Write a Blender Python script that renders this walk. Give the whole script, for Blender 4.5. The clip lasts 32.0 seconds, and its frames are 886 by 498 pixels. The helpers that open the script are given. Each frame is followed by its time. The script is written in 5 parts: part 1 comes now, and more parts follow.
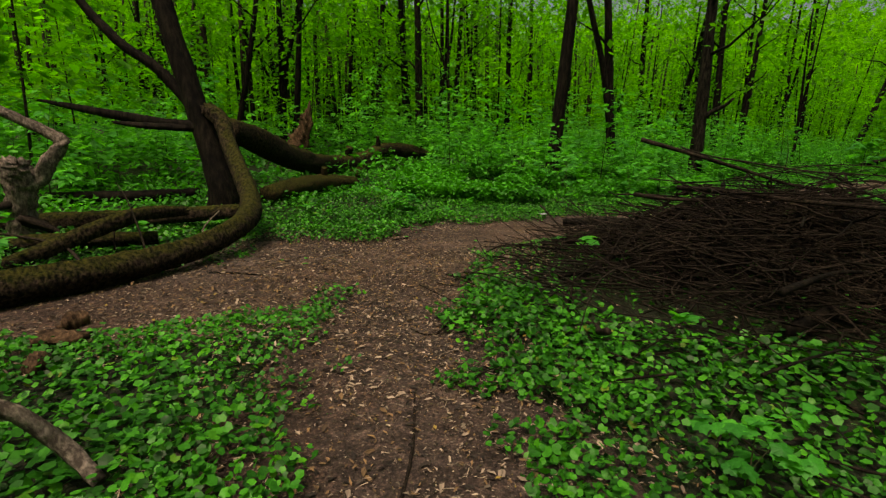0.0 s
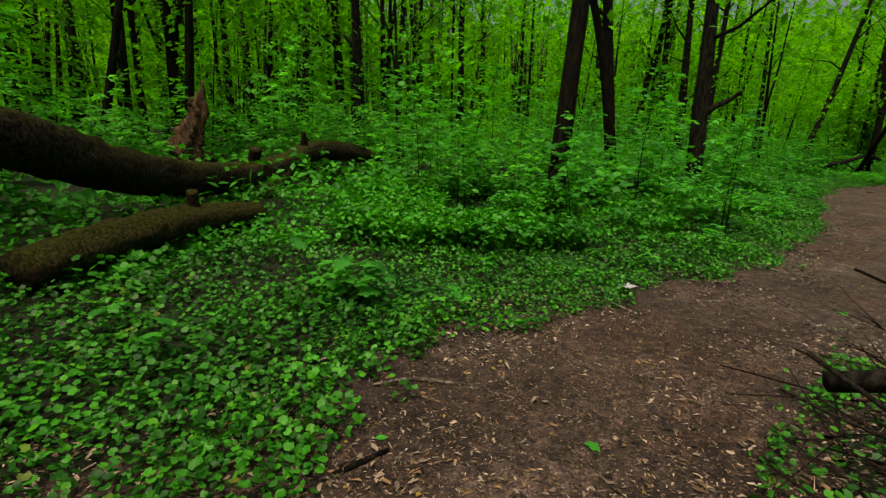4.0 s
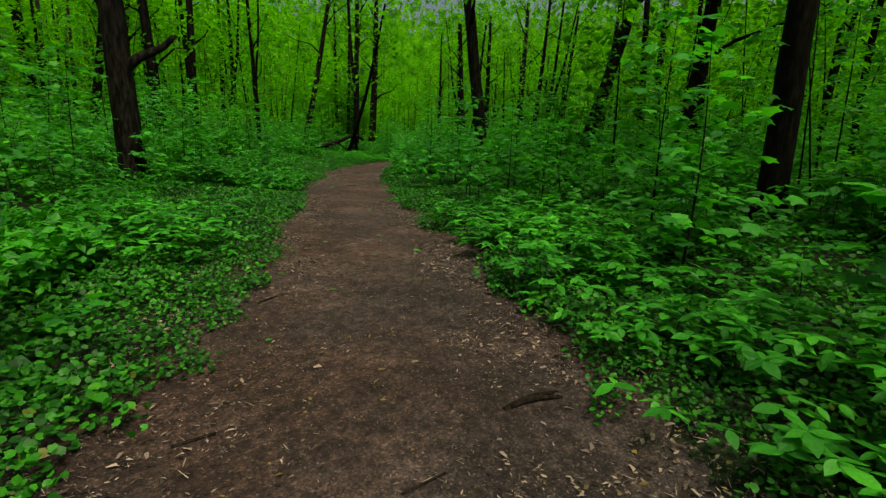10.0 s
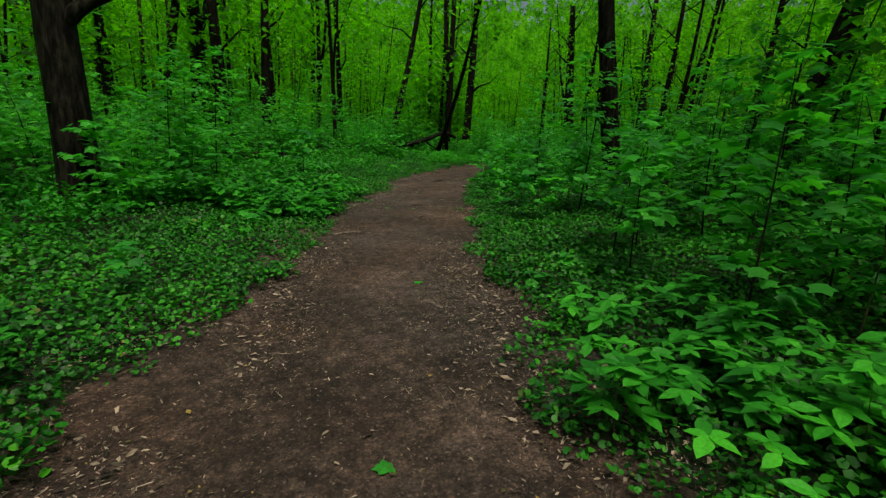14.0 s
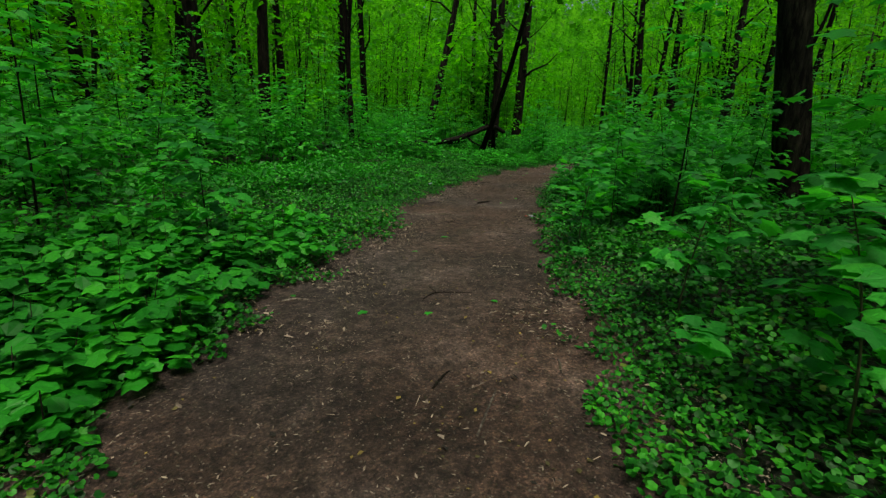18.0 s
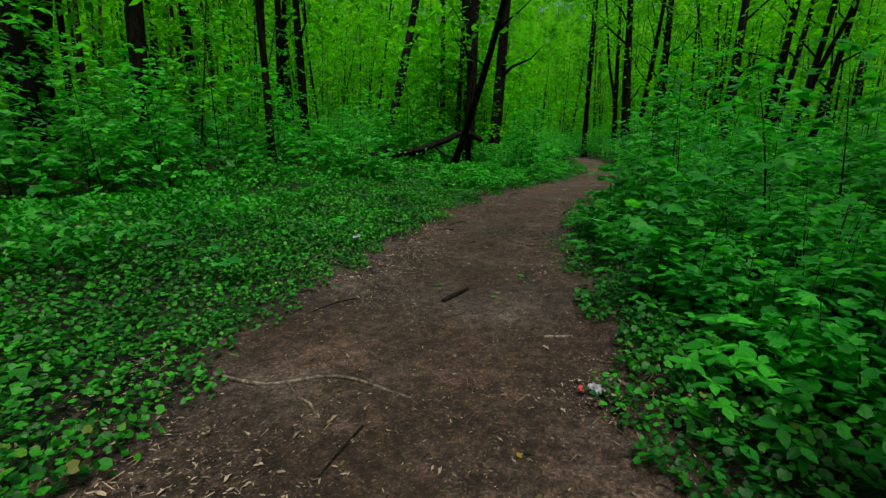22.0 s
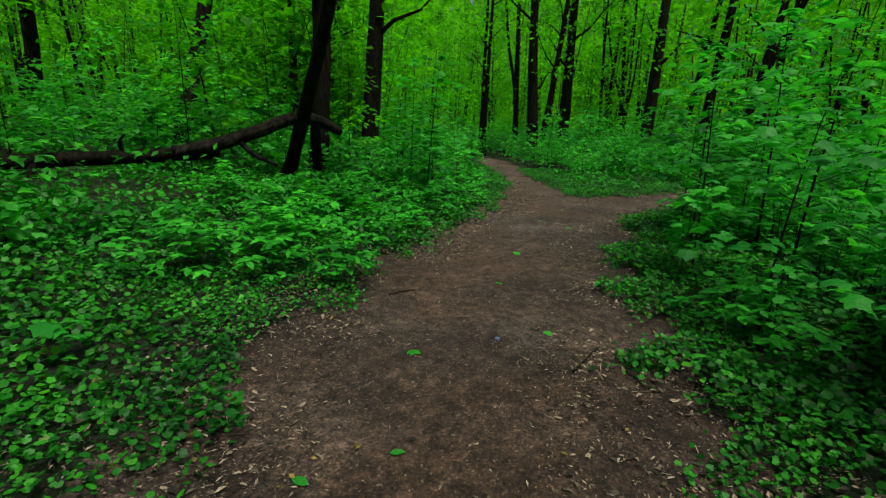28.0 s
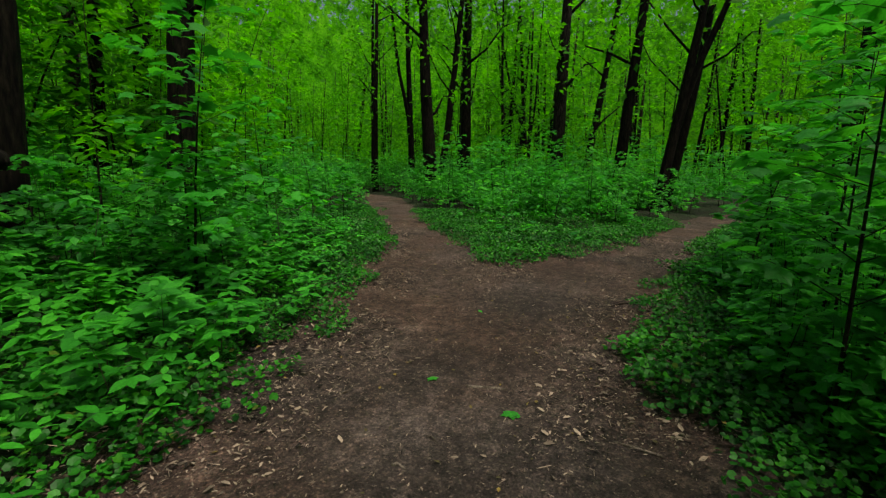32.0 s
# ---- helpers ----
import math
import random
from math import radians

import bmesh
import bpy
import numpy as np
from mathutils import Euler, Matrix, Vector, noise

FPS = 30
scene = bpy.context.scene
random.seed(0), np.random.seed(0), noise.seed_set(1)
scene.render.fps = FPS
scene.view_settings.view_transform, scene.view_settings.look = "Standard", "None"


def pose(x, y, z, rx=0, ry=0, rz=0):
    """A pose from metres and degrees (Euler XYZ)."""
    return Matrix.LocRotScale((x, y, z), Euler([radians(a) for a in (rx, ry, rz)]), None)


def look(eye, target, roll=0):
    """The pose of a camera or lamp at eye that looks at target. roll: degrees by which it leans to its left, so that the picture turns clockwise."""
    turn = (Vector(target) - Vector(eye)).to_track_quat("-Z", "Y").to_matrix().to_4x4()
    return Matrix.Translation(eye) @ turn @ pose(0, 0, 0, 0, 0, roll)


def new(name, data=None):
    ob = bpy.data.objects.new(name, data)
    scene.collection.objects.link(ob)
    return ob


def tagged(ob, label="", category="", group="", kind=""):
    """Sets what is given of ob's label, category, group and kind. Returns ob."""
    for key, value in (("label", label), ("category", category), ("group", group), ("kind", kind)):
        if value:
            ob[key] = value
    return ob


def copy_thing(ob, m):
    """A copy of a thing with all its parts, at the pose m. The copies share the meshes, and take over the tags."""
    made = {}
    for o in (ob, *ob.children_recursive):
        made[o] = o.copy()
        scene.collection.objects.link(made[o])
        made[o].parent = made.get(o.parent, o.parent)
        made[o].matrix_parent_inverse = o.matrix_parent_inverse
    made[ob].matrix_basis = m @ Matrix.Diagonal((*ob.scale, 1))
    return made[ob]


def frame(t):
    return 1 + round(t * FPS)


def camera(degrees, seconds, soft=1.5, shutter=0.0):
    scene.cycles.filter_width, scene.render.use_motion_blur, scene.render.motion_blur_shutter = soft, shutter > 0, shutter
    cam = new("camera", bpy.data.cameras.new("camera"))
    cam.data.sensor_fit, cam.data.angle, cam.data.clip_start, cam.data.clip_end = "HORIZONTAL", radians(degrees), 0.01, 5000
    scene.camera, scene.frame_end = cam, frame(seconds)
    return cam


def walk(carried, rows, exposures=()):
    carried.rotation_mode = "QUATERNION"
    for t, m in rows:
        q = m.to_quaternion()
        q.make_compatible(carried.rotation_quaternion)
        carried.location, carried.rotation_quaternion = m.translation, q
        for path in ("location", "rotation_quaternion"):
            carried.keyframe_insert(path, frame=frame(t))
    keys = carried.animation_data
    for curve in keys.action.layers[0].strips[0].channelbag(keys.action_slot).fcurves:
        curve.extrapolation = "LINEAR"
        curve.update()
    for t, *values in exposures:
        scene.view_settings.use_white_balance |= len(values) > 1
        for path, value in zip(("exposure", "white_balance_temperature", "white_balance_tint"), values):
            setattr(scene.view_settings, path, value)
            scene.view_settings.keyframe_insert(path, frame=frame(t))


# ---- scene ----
# The walk: seconds, eye (x, y, z), yaw, pitch, roll in degrees.
cam = camera(86.0, 32.0, soft=1.35)
ROWS = [
    (0, 0.386, -0.029, 1.415, 1.95, -12.27, 1.45),
    (0.5, 0.169, 0.567, 1.431, 7.25, -13.95, 1.55),
    (1, -0.064, 1.176, 1.434, 9.18, -14.60, 1.51),
    (1.5, -0.224, 1.818, 1.440, 8.76, -14.01, 1.94),
    (2, -0.333, 2.467, 1.482, 7.20, -13.25, 2.33),
    (2.5, -0.422, 3.111, 1.518, 6.75, -12.62, 2.58),
    (4.5, -0.322, 5.660, 1.497, -11.39, -12.48, 1.85),
    (5, -0.066, 6.294, 1.511, -16.32, -12.55, 1.99),
    (5.5, 0.258, 6.852, 1.489, -23.19, -13.30, 2.13),
    (6, 0.649, 7.401, 1.473, -30.50, -13.62, 2.20),
    (6.5, 1.100, 7.836, 1.455, -38.19, -13.27, 2.24),
    (7, 1.688, 8.175, 1.465, -44.61, -12.87, 2.32),
    (7.5, 2.335, 8.508, 1.474, -49.12, -12.85, 2.47),
    (8, 2.993, 8.769, 1.446, -54.08, -12.94, 1.84),
    (8.5, 3.657, 8.986, 1.432, -57.08, -13.05, 1.61),
    (9, 4.275, 9.207, 1.409, -58.05, -13.19, 1.46),
    (9.5, 4.884, 9.477, 1.411, -58.27, -12.88, 1.63),
    (10, 5.504, 9.803, 1.442, -56.74, -12.73, 1.55),
    (10.5, 6.121, 10.140, 1.433, -55.74, -12.92, 1.72),
    (11, 6.763, 10.566, 1.421, -53.82, -13.15, 1.69),
    (11.5, 7.332, 10.980, 1.384, -52.04, -13.03, 1.76),
    (12, 7.849, 11.366, 1.385, -50.22, -13.23, 1.73),
    (12.5, 8.322, 11.803, 1.423, -48.00, -13.19, 1.73),
    (13, 8.835, 12.225, 1.446, -47.21, -13.24, 1.65),
    (13.5, 9.331, 12.690, 1.458, -46.00, -13.13, 1.55),
    (14, 9.821, 13.116, 1.430, -45.22, -13.23, 1.84),
    (14.5, 10.272, 13.546, 1.413, -44.17, -13.35, 2.20),
    (15, 10.719, 14.018, 1.423, -41.75, -13.23, 1.67),
    (15.5, 11.175, 14.553, 1.423, -41.08, -13.26, 1.90),
    (17.5, 13.368, 16.895, 1.433, -39.35, -13.97, 1.08),
    (18, 13.906, 17.439, 1.433, -40.05, -13.95, 1.21),
    (18.5, 14.403, 17.989, 1.438, -39.36, -13.52, 0.81),
    (19, 14.882, 18.493, 1.422, -39.62, -13.34, 0.86),
    (19.5, 15.329, 19.001, 1.426, -39.78, -13.49, 0.67),
    (20, 15.771, 19.524, 1.451, -40.49, -13.36, 0.65),
    (20.5, 16.307, 20.002, 1.461, -41.99, -13.36, 0.87),
    (21, 16.843, 20.491, 1.479, -42.23, -13.12, 0.84),
    (21.5, 17.367, 20.933, 1.453, -42.98, -12.92, 0.72),
    (22, 17.857, 21.400, 1.432, -43.06, -12.94, 0.86),
    (22.5, 18.345, 21.894, 1.452, -42.89, -12.91, 0.86),
    (23, 18.857, 22.384, 1.486, -43.79, -13.20, 1.16),
    (23.5, 19.395, 22.907, 1.513, -44.19, -13.21, 1.32),
    (24, 19.930, 23.366, 1.496, -45.83, -13.11, 1.64),
    (24.5, 20.479, 23.847, 1.458, -46.24, -12.84, 1.72),
    (25, 21.023, 24.332, 1.428, -46.96, -12.66, 1.59),
    (25.5, 21.644, 24.836, 1.436, -48.46, -12.68, 1.57),
    (27.5, 24.254, 26.634, 1.429, -54.20, -12.97, 2.36),
    (28, 24.867, 26.954, 1.436, -56.61, -13.37, 2.32),
    (28.5, 25.502, 27.277, 1.471, -57.80, -13.65, 2.28),
    (29, 26.140, 27.561, 1.475, -59.90, -14.03, 2.29),
    (29.5, 26.760, 27.884, 1.476, -62.16, -13.27, 2.26),
    (30, 27.373, 28.138, 1.455, -64.44, -11.91, 2.33),
    (30.5, 27.996, 28.343, 1.445, -65.23, -10.78, 2.03),
    (31, 28.607, 28.561, 1.442, -66.12, -9.92, 2.06),
    (31.5, 29.272, 28.741, 1.434, -67.59, -9.36, 1.68),
    (32, 29.978, 28.920, 1.432, -67.68, -9.13, 1.23),
]


def carried_pose(x, y, z, yaw, pitch, roll):
    a, b = radians(yaw), radians(pitch)
    ahead = Vector((-math.sin(a) * math.cos(b), math.cos(a) * math.cos(b), math.sin(b)))
    return look((x, y, z), Vector((x, y, z)) + ahead, roll)


walk(cam, [(t, carried_pose(*row)) for t, *row in ROWS], [(0, 0.95, 8900, 20), (2.5, 1.05, 8500, 18), (4.6, 0.85, 8300, 16), (6, 0.8, 8200, 12), (9, 0.78, 7900, 12), (11, 0.65, 7700, 11), (13, 0.62, 7400, 9), (19, 0.65, 6900, 6), (25, 0.8, 6800, 3), (29, 0.88, 6900, 5), (32, 0.7, 7200, 12)])

# ---- world and sun: an overcast spring day above the canopy ----
SUN_ELEVATION, SUN_AZIMUTH = 68.0, 205.0
world = bpy.data.worlds.new("sky")
scene.world = world
world.use_nodes = True
wn, wl = world.node_tree.nodes, world.node_tree.links
sky = wn.new("ShaderNodeTexSky")
sky.sky_type, sky.sun_disc = "NISHITA", False
sky.sun_elevation, sky.sun_rotation = radians(SUN_ELEVATION), radians(SUN_AZIMUTH)
sky.air_density, sky.dust_density, sky.ozone_density = 1.0, 6.0, 0.5
wn["Background"].inputs["Strength"].default_value = 0.06
wl.new(sky.outputs[0], wn["Background"].inputs["Color"])
sun_data = bpy.data.lights.new("sun", "SUN")
sun_data.energy, sun_data.angle, sun_data.color = 1.5, radians(22), (1.0, 0.97, 0.9)
sun = new("sun", sun_data)
sun.matrix_world = look((0, 0, 40), Vector((0, 0, 40)) - 10 * Vector((math.sin(radians(SUN_AZIMUTH)) * math.cos(radians(SUN_ELEVATION)), math.cos(radians(SUN_AZIMUTH)) * math.cos(radians(SUN_ELEVATION)), math.sin(radians(SUN_ELEVATION)))))
scene.view_settings.exposure = 0.0


# ---- materials ----
def material(name):
    m = bpy.data.materials.new(name)
    m.use_nodes = True
    n = m.node_tree.nodes
    n.clear()
    out = n.new("ShaderNodeOutputMaterial")
    return m, n, m.node_tree.links, out


def ramp(n, stops):
    r = n.new("ShaderNodeValToRGB")
    e = r.color_ramp.elements
    while len(e) < len(stops):
        e.new(0.5)
    for el, (pos, col) in zip(e, stops):
        el.position, el.color = pos, (*col, 1)
    return r


def noise_node(n, l, coords, scale, detail=4.0, rough=0.6):
    t = n.new("ShaderNodeTexNoise")
    t.inputs["Scale"].default_value, t.inputs["Detail"].default_value, t.inputs["Roughness"].default_value = scale, detail, rough
    l.new(coords, t.inputs["Vector"])
    return t


def mix_color(n, l, fac, a, b, blend="MIX"):
    m = n.new("ShaderNodeMix")
    m.data_type, m.blend_type = "RGBA", blend
    for sock, v in ((m.inputs[0], fac), (m.inputs[6], a), (m.inputs[7], b)):
        if hasattr(v, "is_linked"):
            l.new(v, sock)
        elif isinstance(v, tuple):
            sock.default_value = (*v, 1)
        else:
            sock.default_value = v
    return m.outputs[2]


def leaf_material(name, stops, glow, thin=0.4, gloss=0.48, single=False, patches=0.9, low=0.5):
    """Leaves: the colour varies from leaf to leaf, with metre-wide patches of shade and light painted in; part of the
    light passes through the blade.
    """
    m, n, l, out = material(name)
    geo = n.new("ShaderNodeNewGeometry")
    r = ramp(n, stops)
    each = n.new("ShaderNodeObjectInfo").outputs["Random"] if single else geo.outputs["Random Per Island"]
    l.new(each, r.inputs[0])
    # painted light and shade: dark bluish to bright patches multiplied into the leaf colour
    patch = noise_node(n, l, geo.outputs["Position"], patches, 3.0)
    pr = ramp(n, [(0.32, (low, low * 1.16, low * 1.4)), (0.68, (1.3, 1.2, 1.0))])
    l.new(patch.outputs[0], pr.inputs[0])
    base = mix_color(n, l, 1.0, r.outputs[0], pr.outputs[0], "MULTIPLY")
    fine = noise_node(n, l, geo.outputs["Position"], 70.0, 2.0)
    fr = ramp(n, [(0.3, (0.78, 0.8, 0.8)), (0.7, (1.12, 1.1, 1.1))])
    l.new(fine.outputs[0], fr.inputs[0])
    base = mix_color(n, l, 1.0, base, fr.outputs[0], "MULTIPLY")
    p = n.new("ShaderNodeBsdfPrincipled")
    p.inputs["Roughness"].default_value = gloss
    p.inputs["Specular IOR Level"].default_value = 0.24
    l.new(base, p.inputs["Base Color"])
    bump = n.new("ShaderNodeBump")
    bump.inputs["Strength"].default_value, bump.inputs["Distance"].default_value = 0.25, 0.004
    l.new(fine.outputs[0], bump.inputs["Height"])
    l.new(bump.outputs[0], p.inputs["Normal"])
    t = n.new("ShaderNodeBsdfTranslucent")
    l.new(mix_color(n, l, 1.0, base, glow, "MULTIPLY"), t.inputs[0])
    mix = n.new("ShaderNodeMixShader")
    mix.inputs[0].default_value = thin
    l.new(p.outputs[0], mix.inputs[1])
    l.new(t.outputs[0], mix.inputs[2])
    l.new(mix.outputs[0], out.inputs[0])
    return m


def bark_material(name, dark, light, moss=0.0, stretch=0.22, scale=14.0, deep=0.02):
    m, n, l, out = material(name)
    tc = n.new("ShaderNodeTexCoord")
    mp = n.new("ShaderNodeMapping")
    mp.inputs["Scale"].default_value = (1, 1, stretch)
    l.new(tc.outputs["Object"], mp.inputs[0])
    ridges = noise_node(n, l, mp.outputs[0], scale, 6.0, 0.7)
    broad = noise_node(n, l, tc.outputs["Object"], 1.6, 3.0)
    r = ramp(n, [(0.42, dark), (0.55, tuple(0.6 * a + 0.4 * b for a, b in zip(dark, light))), (0.68, light)])
    l.new(ridges.outputs[0], r.inputs[0])
    br = ramp(n, [(0.3, (0.6, 0.6, 0.62)), (0.7, (1.25, 1.2, 1.12))])
    l.new(broad.outputs[0], br.inputs[0])
    col = mix_color(n, l, 1.0, r.outputs[0], br.outputs[0], "MULTIPLY")
    if moss:
        geo = n.new("ShaderNodeNewGeometry")
        sep = n.new("ShaderNodeSeparateXYZ")
        l.new(geo.outputs["Normal"], sep.inputs[0])
        blot = noise_node(n, l, tc.outputs["Object"], 9.0, 8.0, 0.75)
        add = n.new("ShaderNodeMath")
        add.operation = "MULTIPLY_ADD"
        l.new(sep.outputs[2], add.inputs[0])
        add.inputs[1].default_value = 0.35
        l.new(blot.outputs[0], add.inputs[2])
        mr = ramp(n, [(0.62 - 0.22 * moss, (0, 0, 0)), (0.86 - 0.22 * moss, (1, 1, 1))])
        l.new(add.outputs[0], mr.inputs[0])
        mossy = ramp(n, [(0.4, (0.004, 0.008, 0.001)), (0.66, (0.062, 0.062, 0.010))])
        l.new(ridges.outputs[0], mossy.inputs[0])
        col = mix_color(n, l, mr.outputs[0], col, mossy.outputs[0])
    p = n.new("ShaderNodeBsdfPrincipled")
    p.inputs["Roughness"].default_value = 0.88
    p.inputs["Specular IOR Level"].default_value = 0.1
    l.new(col, p.inputs["Base Color"])
    bump = n.new("ShaderNodeBump")
    bump.inputs["Strength"].default_value, bump.inputs["Distance"].default_value = 0.9, deep
    l.new(ridges.outputs[0], bump.inputs["Height"])
    l.new(bump.outputs[0], p.inputs["Normal"])
    l.new(p.outputs[0], out.inputs[0])
    return m


def soil_material(name, stops, flake, flake_amount, wet=0.0):
    """Trodden soil with crumbs, damp patches and small pale flecks."""
    m, n, l, out = material(name)
    geo = n.new("ShaderNodeNewGeometry")
    pos = geo.outputs["Position"]
    big = noise_node(n, l, pos, 0.7, 3.0)
    mid = noise_node(n, l, pos, 6.0, 5.0, 0.65)
    fine = noise_node(n, l, pos, 60.0, 4.0, 0.7)
    add = n.new("ShaderNodeMath")
    add.operation = "MULTIPLY_ADD"
    l.new(mid.outputs[0], add.inputs[0])
    add.inputs[1].default_value = 0.55
    half = n.new("ShaderNodeMath")
    half.operation = "MULTIPLY"
    half.inputs[1].default_value = 0.45
    l.new(big.outputs[0], half.inputs[0])
    l.new(half.outputs[0], add.inputs[2])
    r = ramp(n, stops)
    l.new(add.outputs[0], r.inputs[0])
    fr = ramp(n, [(0.3, (0.4, 0.4, 0.4)), (0.7, (1.5, 1.48, 1.45))])
    l.new(fine.outputs[0], fr.inputs[0])
    col = mix_color(n, l, 1.0, r.outputs[0], fr.outputs[0], "MULTIPLY")
    dusty = noise_node(n, l, pos, 1.15, 4.0, 0.6)
    dr = ramp(n, [(0.3, (0.62, 0.6, 0.6)), (0.47, (0.95, 0.95, 0.95)), (0.58, (1.2, 1.2, 1.2)), (0.68, (1.9, 1.95, 2.0))])
    l.new(dusty.outputs[0], dr.inputs[0])
    col = mix_color(n, l, 1.0, col, dr.outputs[0], "MULTIPLY")
    drift = noise_node(n, l, pos, 0.45, 3.0, 0.55)
    hr = ramp(n, [(0.36, (1.14, 0.95, 0.88)), (0.64, (0.92, 0.98, 1.08))])
    l.new(drift.outputs[0], hr.inputs[0])
    col = mix_color(n, l, 1.0, col, hr.outputs[0], "MULTIPLY")
    lumps = noise_node(n, l, pos, 11.0, 4.0, 0.8)
    lr = ramp(n, [(0.36, (0.5, 0.5, 0.5)), (0.5, (0.98, 0.98, 0.98)), (0.64, (1.55, 1.53, 1.5))])
    l.new(lumps.outputs[0], lr.inputs[0])
    col = mix_color(n, l, 1.0, col, lr.outputs[0], "MULTIPLY")
    for size, share in ((100.0, 0.42), (50.0, 0.35)):
        crumb = n.new("ShaderNodeTexVoronoi")
        crumb.inputs["Scale"].default_value = size
        l.new(pos, crumb.inputs["Vector"])
        tint = n.new("ShaderNodeSeparateColor")
        l.new(crumb.outputs["Color"], tint.inputs[0])
        cr = ramp(n, [(0.1, (0.4, 0.4, 0.4)), (0.55, (0.9, 0.9, 0.9)), (0.82, (1.1, 1.08, 1.05)), (0.97, (2.4, 2.25, 2.05))])
        l.new(tint.outputs[0], cr.inputs[0])
        col = mix_color(n, l, share, col, mix_color(n, l, 1.0, col, cr.outputs[0], "MULTIPLY"))
    bend = noise_node(n, l, pos, 14.0, 2.0)
    warp = n.new("ShaderNodeVectorMath")
    warp.operation = "MULTIPLY_ADD"
    l.new(bend.outputs[1], warp.inputs[0])
    warp.inputs[1].default_value = (0.05, 0.05, 0.05)
    l.new(pos, warp.inputs[2])
    vor = n.new("ShaderNodeTexVoronoi")
    vor.inputs["Scale"].default_value = 62.0
    l.new(warp.outputs[0], vor.inputs["Vector"])
    pick = n.new("ShaderNodeSeparateColor")
    l.new(vor.outputs["Color"], pick.inputs[0])
    vr = ramp(n, [(1.0 - flake_amount, (0, 0, 0)), (1.0 - 0.7 * flake_amount, (1, 1, 1))])
    l.new(pick.outputs[0], vr.inputs[0])
    edge = ramp(n, [(0.2, (1, 1, 1)), (0.5, (0, 0, 0))])
    l.new(vor.outputs["Distance"], edge.inputs[0])
    fleck = mix_color(n, l, 1.0, vr.outputs[0], edge.outputs[0], "MULTIPLY")
    tone = ramp(n, [(0.2, tuple(c * 0.4 for c in flake)), (0.8, flake)])
    l.new(pick.outputs[1], tone.inputs[0])
    col = mix_color(n, l, fleck, col, tone.outputs[0])
    p = n.new("ShaderNodeBsdfPrincipled")
    p.inputs["Roughness"].default_value = 0.88 - wet
    p.inputs["Specular IOR Level"].default_value = 0.3
    l.new(col, p.inputs["Base Color"])
    bump = n.new("ShaderNodeBump")
    bump.inputs["Strength"].default_value, bump.inputs["Distance"].default_value = 1.0, 0.045
    h = n.new("ShaderNodeMath")
    h.operation = "MULTIPLY_ADD"
    l.new(fine.outputs[0], h.inputs[0])
    h.inputs[1].default_value = 0.9
    l.new(mid.outputs[0], h.inputs[2])
    l.new(h.outputs[0], bump.inputs["Height"])
    l.new(bump.outputs[0], p.inputs["Normal"])
    l.new(p.outputs[0], out.inputs[0])
    return m


def plain_material(name, low, high, rough=0.7, scale=20.0, islands=False):
    m, n, l, out = material(name)
    geo = n.new("ShaderNodeNewGeometry")
    r = ramp(n, [(0.3, low), (0.65, tuple(0.5 * a + 0.5 * b for a, b in zip(low, high))), (1.0, high)] if islands else [(0.25, low), (0.75, high)])
    if islands:
        l.new(geo.outputs["Random Per Island"], r.inputs[0])
    else:
        l.new(noise_node(n, l, geo.outputs["Position"], scale).outputs[0], r.inputs[0])
    p = n.new("ShaderNodeBsdfPrincipled")
    p.inputs["Roughness"].default_value = rough
    l.new(r.outputs[0], p.inputs["Base Color"])
    l.new(p.outputs[0], out.inputs[0])
    return m


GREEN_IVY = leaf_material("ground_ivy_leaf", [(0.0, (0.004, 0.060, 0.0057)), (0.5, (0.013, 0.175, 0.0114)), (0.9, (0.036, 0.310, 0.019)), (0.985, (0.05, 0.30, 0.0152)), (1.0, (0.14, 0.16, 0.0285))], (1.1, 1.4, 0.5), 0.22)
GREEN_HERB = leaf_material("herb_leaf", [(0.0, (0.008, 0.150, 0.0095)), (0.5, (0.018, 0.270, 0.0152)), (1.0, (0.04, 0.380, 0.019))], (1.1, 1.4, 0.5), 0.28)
# brighter version of the herb green, with the sky light painted in
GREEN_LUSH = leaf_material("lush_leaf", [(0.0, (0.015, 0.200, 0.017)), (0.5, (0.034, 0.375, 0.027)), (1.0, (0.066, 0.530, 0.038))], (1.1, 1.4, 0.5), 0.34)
# maple greens brightened and blued to paint in sky light on the leaves
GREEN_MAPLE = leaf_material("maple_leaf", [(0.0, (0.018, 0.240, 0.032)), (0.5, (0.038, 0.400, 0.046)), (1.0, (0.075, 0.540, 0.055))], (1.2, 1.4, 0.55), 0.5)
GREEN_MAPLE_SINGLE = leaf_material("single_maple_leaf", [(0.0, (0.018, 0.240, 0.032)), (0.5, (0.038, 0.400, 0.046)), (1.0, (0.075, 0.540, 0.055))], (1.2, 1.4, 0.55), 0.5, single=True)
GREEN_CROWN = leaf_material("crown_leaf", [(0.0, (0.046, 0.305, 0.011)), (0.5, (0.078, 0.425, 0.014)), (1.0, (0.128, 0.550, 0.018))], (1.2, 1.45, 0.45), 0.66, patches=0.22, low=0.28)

# minty green: sky light on the shrubs is put into the leaf colour
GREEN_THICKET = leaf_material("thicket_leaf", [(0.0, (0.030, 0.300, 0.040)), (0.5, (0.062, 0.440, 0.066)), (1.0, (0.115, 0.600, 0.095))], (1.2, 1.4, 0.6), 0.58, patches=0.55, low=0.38)


